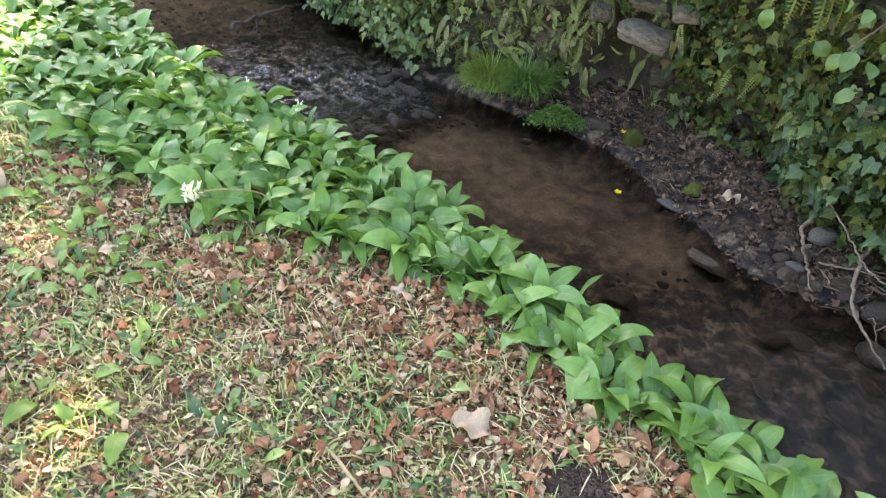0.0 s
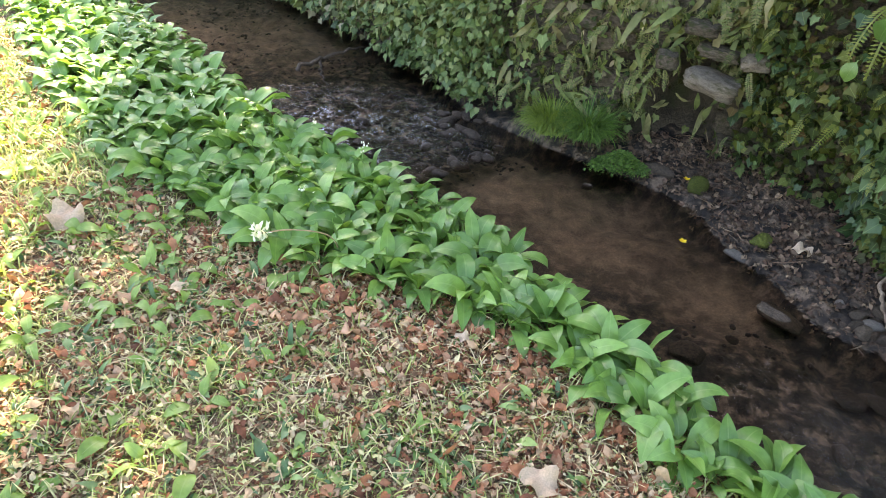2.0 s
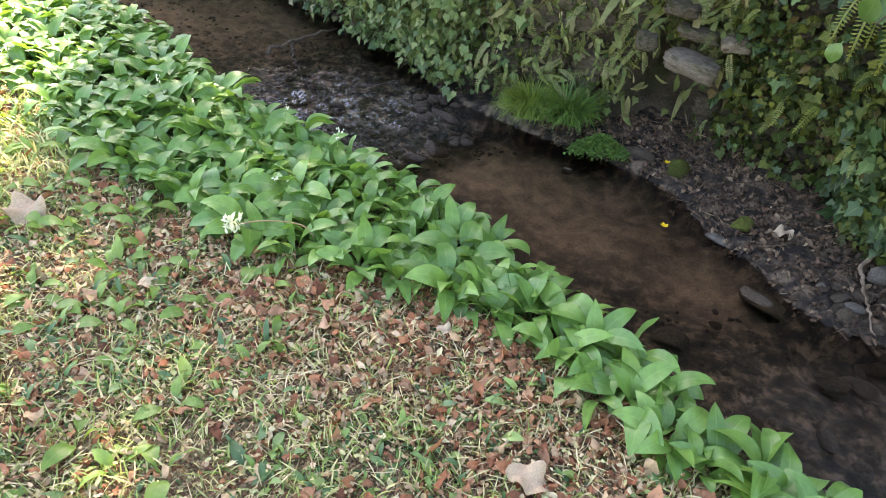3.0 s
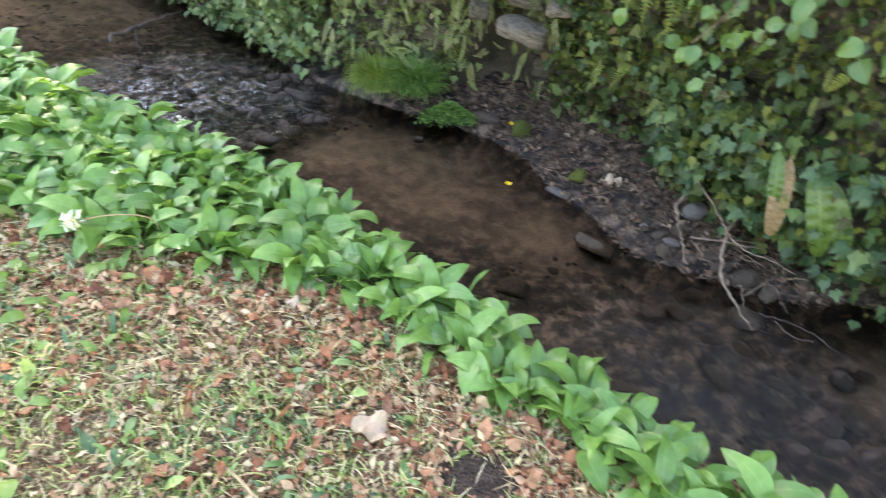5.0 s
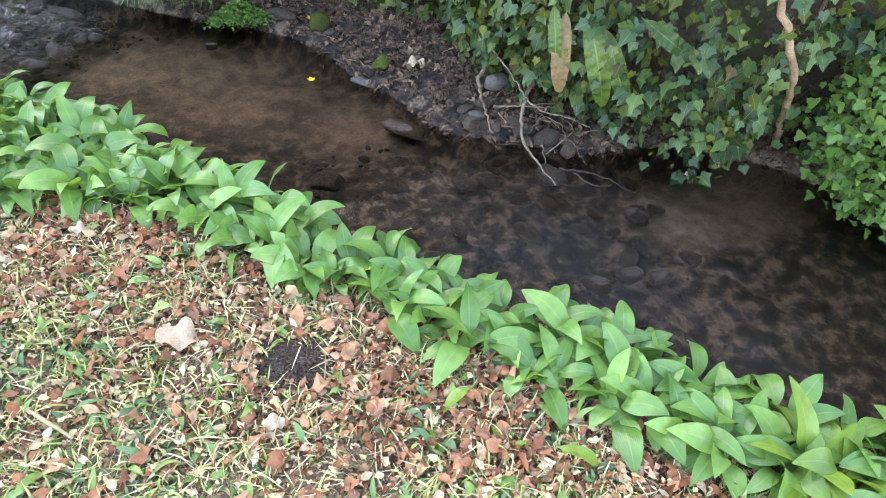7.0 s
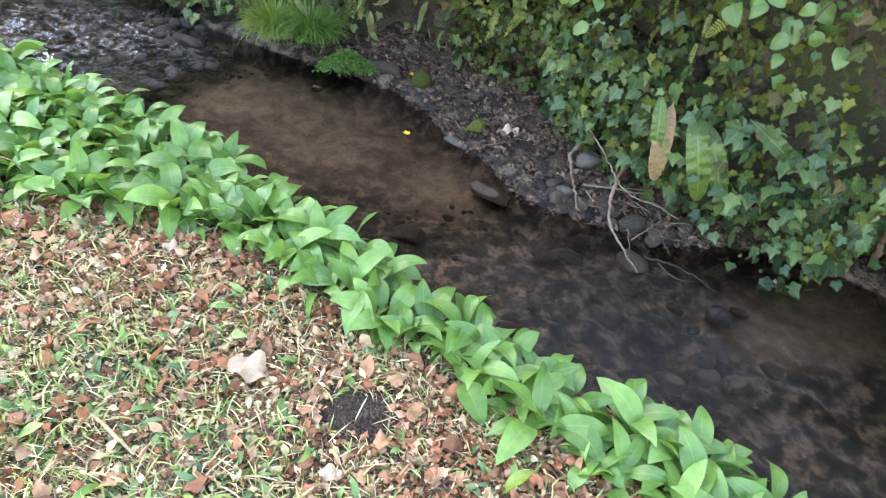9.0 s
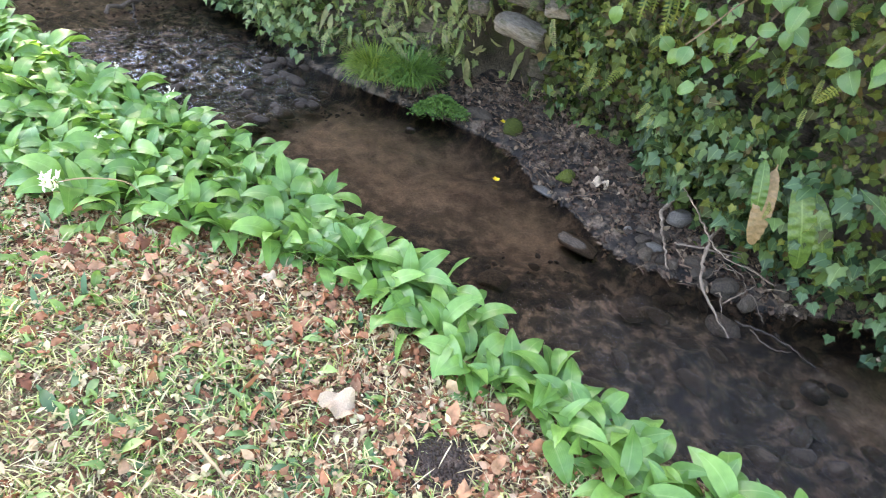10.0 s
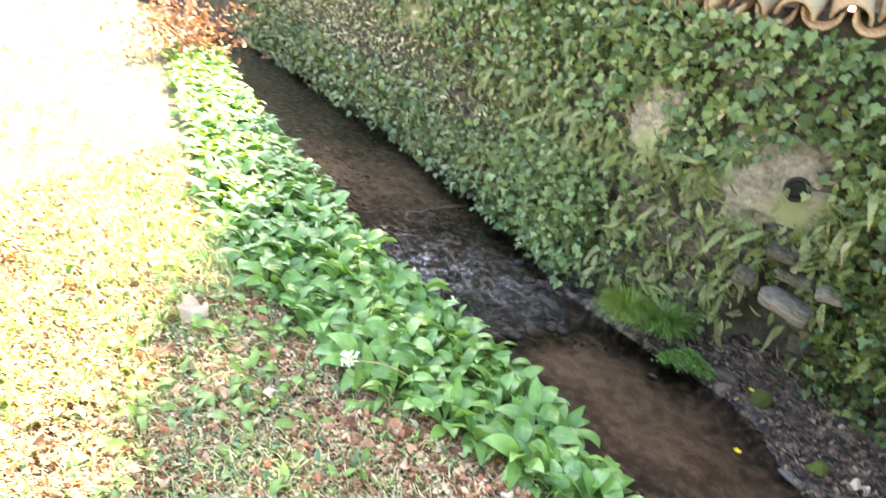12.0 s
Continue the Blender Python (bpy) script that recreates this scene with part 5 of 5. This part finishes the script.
q = q[RNG.uniform(-0.4, 0.9, len(q)) < fbm(q, 1.7, 71) - 1.3 * blob(q, 0.65, 2.95, 1.0, 0.8) - 1.3 * blob(q, 2.4, 1.62, 0.9, 0.5)]
n = len(q)
sv, sf, su = scatter(PEB, with_z(q, 0.002), turns(RNG.uniform(0, 6.28, n), RNG.normal(0, 0.3, n), RNG.normal(0, 0.3, n)), RNG.uniform(0.008, 0.035, n))
thing("pebbles", "dark wet pebbles on the stream bed and shore", "pebbles", kind="stuff", data=mesh("pebbles", sv, sf, SOAKED, su))

# dead leaves and scraps on the muddy shore
q = np.c_[RNG.uniform(0.4, 3.0, 30000), RNG.uniform(1.2, 4.2, 30000)]
q = q[(side_of(FAR_EDGE, q) < 0.02) & (side_of(WALL_LINE, q) > 0.02)]
q = q[RNG.uniform(-1.0, 0.8, len(q)) < fbm(q, 2.5, 72)]
n = len(q)
sv, sf, su = scatter(dead, with_z(q, 0.008), turns(RNG.uniform(0, 6.28, n), RNG.normal(0, 0.4, n), RNG.normal(0, 0.4, n)), RNG.uniform(0.012, 0.045, n))
thing("shore_litter", "dark sodden leaf scraps on the muddy shore", "dead leaves", kind="stuff", data=mesh("litter", sv, sf, SODDEN, su))
q = q[:500]
n = len(q)
sv, sf, su = scatter(stem, with_z(q, 0.015), turns(RNG.uniform(0, 6.28, n), RNG.normal(0.05, 0.2, n), RNG.normal(0, 0.5, n)), RNG.uniform(0.05, 0.16, n))
thing("shore_stems", "thin dead stems on the muddy shore", "dry stems", kind="stuff", data=mesh("stems", sv, sf, SODDEN, su))

# twigs on the shore
for k, (line, thick) in enumerate(((((1.799, 2.515, 0.06), (1.688, 2.467, -0.02), (1.649, 2.38, -0.04), (1.619, 2.218, -0.07), (1.606, 2.11, -0.11)), 0.010),
                                   (((1.881, 2.283, 0.05), (1.768, 2.156, 0.023), (1.692, 2.028, 0.0), (1.656, 1.911, -0.03), (1.68, 1.814, -0.07), (1.733, 1.734, -0.13)), 0.009),
                                   (((1.699, 2.432, 0.14), (1.754, 2.296, 0.07), (1.769, 2.076, 0.03), (1.874, 1.982, 0.02), (1.969, 1.914, 0.0)), 0.005),
                                   (((1.635, 2.207, -0.03), (1.758, 2.126, 0.0), (1.871, 2.054, 0.02)), 0.006),
                                   (((1.795, 1.815, -0.12), (1.936, 1.725, -0.115), (2.03, 1.596, -0.13)), 0.005),
                                   (((1.841, 1.773, -0.12), (1.883, 1.678, -0.12), (1.972, 1.664, -0.125)), 0.004),
                                   (((-1.378, 4.372, -0.12), (-1.198, 4.593, -0.10), (-1.025, 4.923, -0.11)), 0.016),
                                   (((-1.264, 4.61, -0.12), (-1.144, 4.248, -0.12), (-1.086, 4.136, -0.13)), 0.009))):
    part("stick", tube(line, [thick, thick * 0.8, thick * 0.35], 7, TWIG if k < 4 else SOAKED, 0.003 if k < 6 else 0.010, k), thing("twig", "bare crooked grey twig lying on the shore" if k < 4 else "dark wet twig lying in the shallow water", "twig", "twigs on the shore"))
part("stick", tube(((-0.14, 1.09, 0.02), (-0.09, 1.03, 0.035), (-0.03, 0.97, 0.02)), [0.006, 0.005, 0.004], 7, STRAW, 0.001, 9), thing("twig", "short bleached stick lying on the leaf litter", "twig"))

for k in range(22):
    x, y = (1.86, 2.16) + RNG.normal(0, 1, 2) * [0.10, 0.12] if k < 14 else (-0.55, 3.95) + RNG.normal(0, 1, 2) * [0.35, 0.12]
    a, ln = RNG.uniform(0, 6.28), RNG.uniform(0.10, 0.30)
    z = max(WATER_Z + 0.01, float(ground_height(np.array([[x, y]]))[0][0]) + 0.015)
    dx, dy = ln / 2 * math.cos(a), ln / 2 * math.sin(a)
    line = ((x - dx, y - dy, z), (x + RNG.normal(0, 0.03), y + RNG.normal(0, 0.03), z + RNG.uniform(0.01, 0.07)), (x + dx, y + dy, z + RNG.uniform(-0.02, 0.05)))
    part("stick", tube(line, [0.003, 0.0024, 0.001], 5, TWIG if k < 14 else SOAKED, 0.003, 30 + k), thing("twig", "thin bare twig lying on the shore" if k < 14 else "dark wet twig caught in the riffle", "twig", "twigs on the shore"))

# fallen petals, the pale leaves
for x, y in ((0.94, 2.75), (1.06, 3.33)):
    f = thing("yellow_flower", "small fallen yellow flower", "flower", at=(x, y, max(WATER_Z + 0.012, float(ground_height(np.array([[x, y]]))[0][0]) + 0.012)))
    for k in range(5):
        part("petal", mesh("petal", *blade(0.024, 0.02, 25, 40, 0.0, 0.6, 0.3, 0.0, 5, 580 + k)[:2], YELLOW), f, m=pose(0, 0, 0, 0, 0, 72 * k))
for x, y, s, lb in ((0.23, 1.20, 0.13, "large pale crumpled dead leaf on the litter"), (1.44, 2.69, 0.10, "pale dead leaf on the muddy shore"), (-1.62, 2.1, 0.2, "large bleached dead leaf on the bank"), (-0.02, 1.72, 0.06, "pale tan dead leaf on the litter"), (2.33, 1.63, 0.045, "small pale dead leaf at the water's edge"), (2.50, 1.66, 0.04, "small pale dead leaf at the water's edge"), (0.43, 0.86, 0.065, "pale tan dead leaf on the litter")):
    v, f, u = blade(1.0, 0.62, 35, -40, 0.08, 0.7, 0.35, 0.7, 16, int(s * 1000), 9, 0.8, 13.0, 25.0)
    ob = thing("pale_leaf", lb, "dead leaf", data=mesh("pale_leaf", v - [0, 0.5, 0.0], f, PALE_LEAF, u))
    ob.matrix_basis = Matrix.Translation((x, y, max(WATER_Z, float(ground_height(np.array([[x, y]]))[0][0])) + 0.02)) @ pose(0, 0, 0, 0, 0, 70) @ Matrix.Diagonal((s, s, s, 1))

# ---- unseen tall tree added behind the wall; its crown shades stream and bank ----
tree = thing("tree", "unseen leafy tree added behind the wall to shade the stream", "tree", at=(2.0, 16.0, 0))
part("trunk", tube([(0, 0, -0.2), (0.1, 0, 5.0), (-0.2, -0.4, 11.5)], [0.32, 0.25, 0.10], 12, BARK, 0.01, 1), tree)
for k, end in enumerate(((-4.2, -1.5, 12.8), (-2.5, -4.0, 12.6), (0.5, -3.5, 12.4), (2.8, -2.5, 12.9), (-3.6, 0.8, 13.4))):
    part("limb", tube([(0.05, 0, 6.8), (end[0] * 0.4, end[1] * 0.4, 10.6), end], [0.14, 0.09, 0.02], 8, BARK, 0.02, k), tree)
# crown leaves sit towards the sun from the ground that they must shade
n = 46000
cz = RNG.uniform(11.5, 14.0, n)
foot = np.c_[RNG.uniform(-6.5, 4.5, n), RNG.uniform(-1.5, 8.5, n)]
edge = foot[:, 0] - (-1.05 - 0.45 * (foot[:, 1] - 1.1)) + 0.5 * fbm(foot, 1.1, 81)
gaps = fbm(foot, 1.6, 82)
ok = (edge > 0) & (gaps < 0.34 + 0.9 * np.clip(foot[:, 0] + 1.2, 0, 1)) & (RNG.uniform(0, 1, n) < 0.55 + 0.6 * np.clip(foot[:, 0] + 0.8, 0, 1))
cx = np.c_[foot, np.zeros(n)][ok] + (cz[ok, None] / SUN_TO.z) * np.array(SUN_TO)[None]
n = len(cx)
sv, sf, su = scatter([blade(1.0, 0.65, 10, -20, 0.1, 0.7, 0.2, 0.1, 4, 600)], cx - [2.0, 16.0, 0], turns(RNG.uniform(0, 6.28, n), RNG.normal(0, 0.4, n), RNG.normal(0, 0.4, n)), RNG.uniform(0.16, 0.30, n))
part("crown", mesh("crown", sv, sf, CROWN, su), tree)

# an unseen lower tree, added above the view to darken wall and stream
shade_tree = thing("overhanging_tree", "unseen bushy tree added over the wall to darken ivy and stream", "tree", at=(3.2, 5.2, 0))
for k, end in enumerate(((-1.6, -1.6, 3.6), (-0.3, -2.2, 3.4), (1.2, -1.8, 3.8), (-2.6, -0.2, 4.0), (0.6, 0.5, 4.6))):
    part("limb", tube([(0.06 * k, 0, -0.1), (end[0] * 0.25, end[1] * 0.2, 1.8), end], [0.06, 0.045, 0.015], 8, BARK, 0.015, 20 + k), shade_tree)
n = 8500
pts = RNG.normal(0, 1, (n, 3))
pts = pts / np.linalg.norm(pts, axis=1)[:, None] * RNG.uniform(0.2, 1, (n, 1)) ** 0.33 * [2.9, 2.6, 0.9] + [0.7, -1.2, 3.5]
pts = pts[(fbm(pts[:, :2] * 1.0, 1.0, 91) > -0.55) & (pts[:, 2] > 2.65)]
n = len(pts)
sv, sf, su = scatter([blade(1.0, 0.7, 10, -25, 0.1, 0.7, 0.2, 0.1, 4, 610)], pts, turns(RNG.uniform(0, 6.28, n), RNG.normal(0, 0.4, n), RNG.normal(0, 0.4, n)), RNG.uniform(0.10, 0.19, n))
part("crown", mesh("crown", sv, sf, CROWN, su), shade_tree)
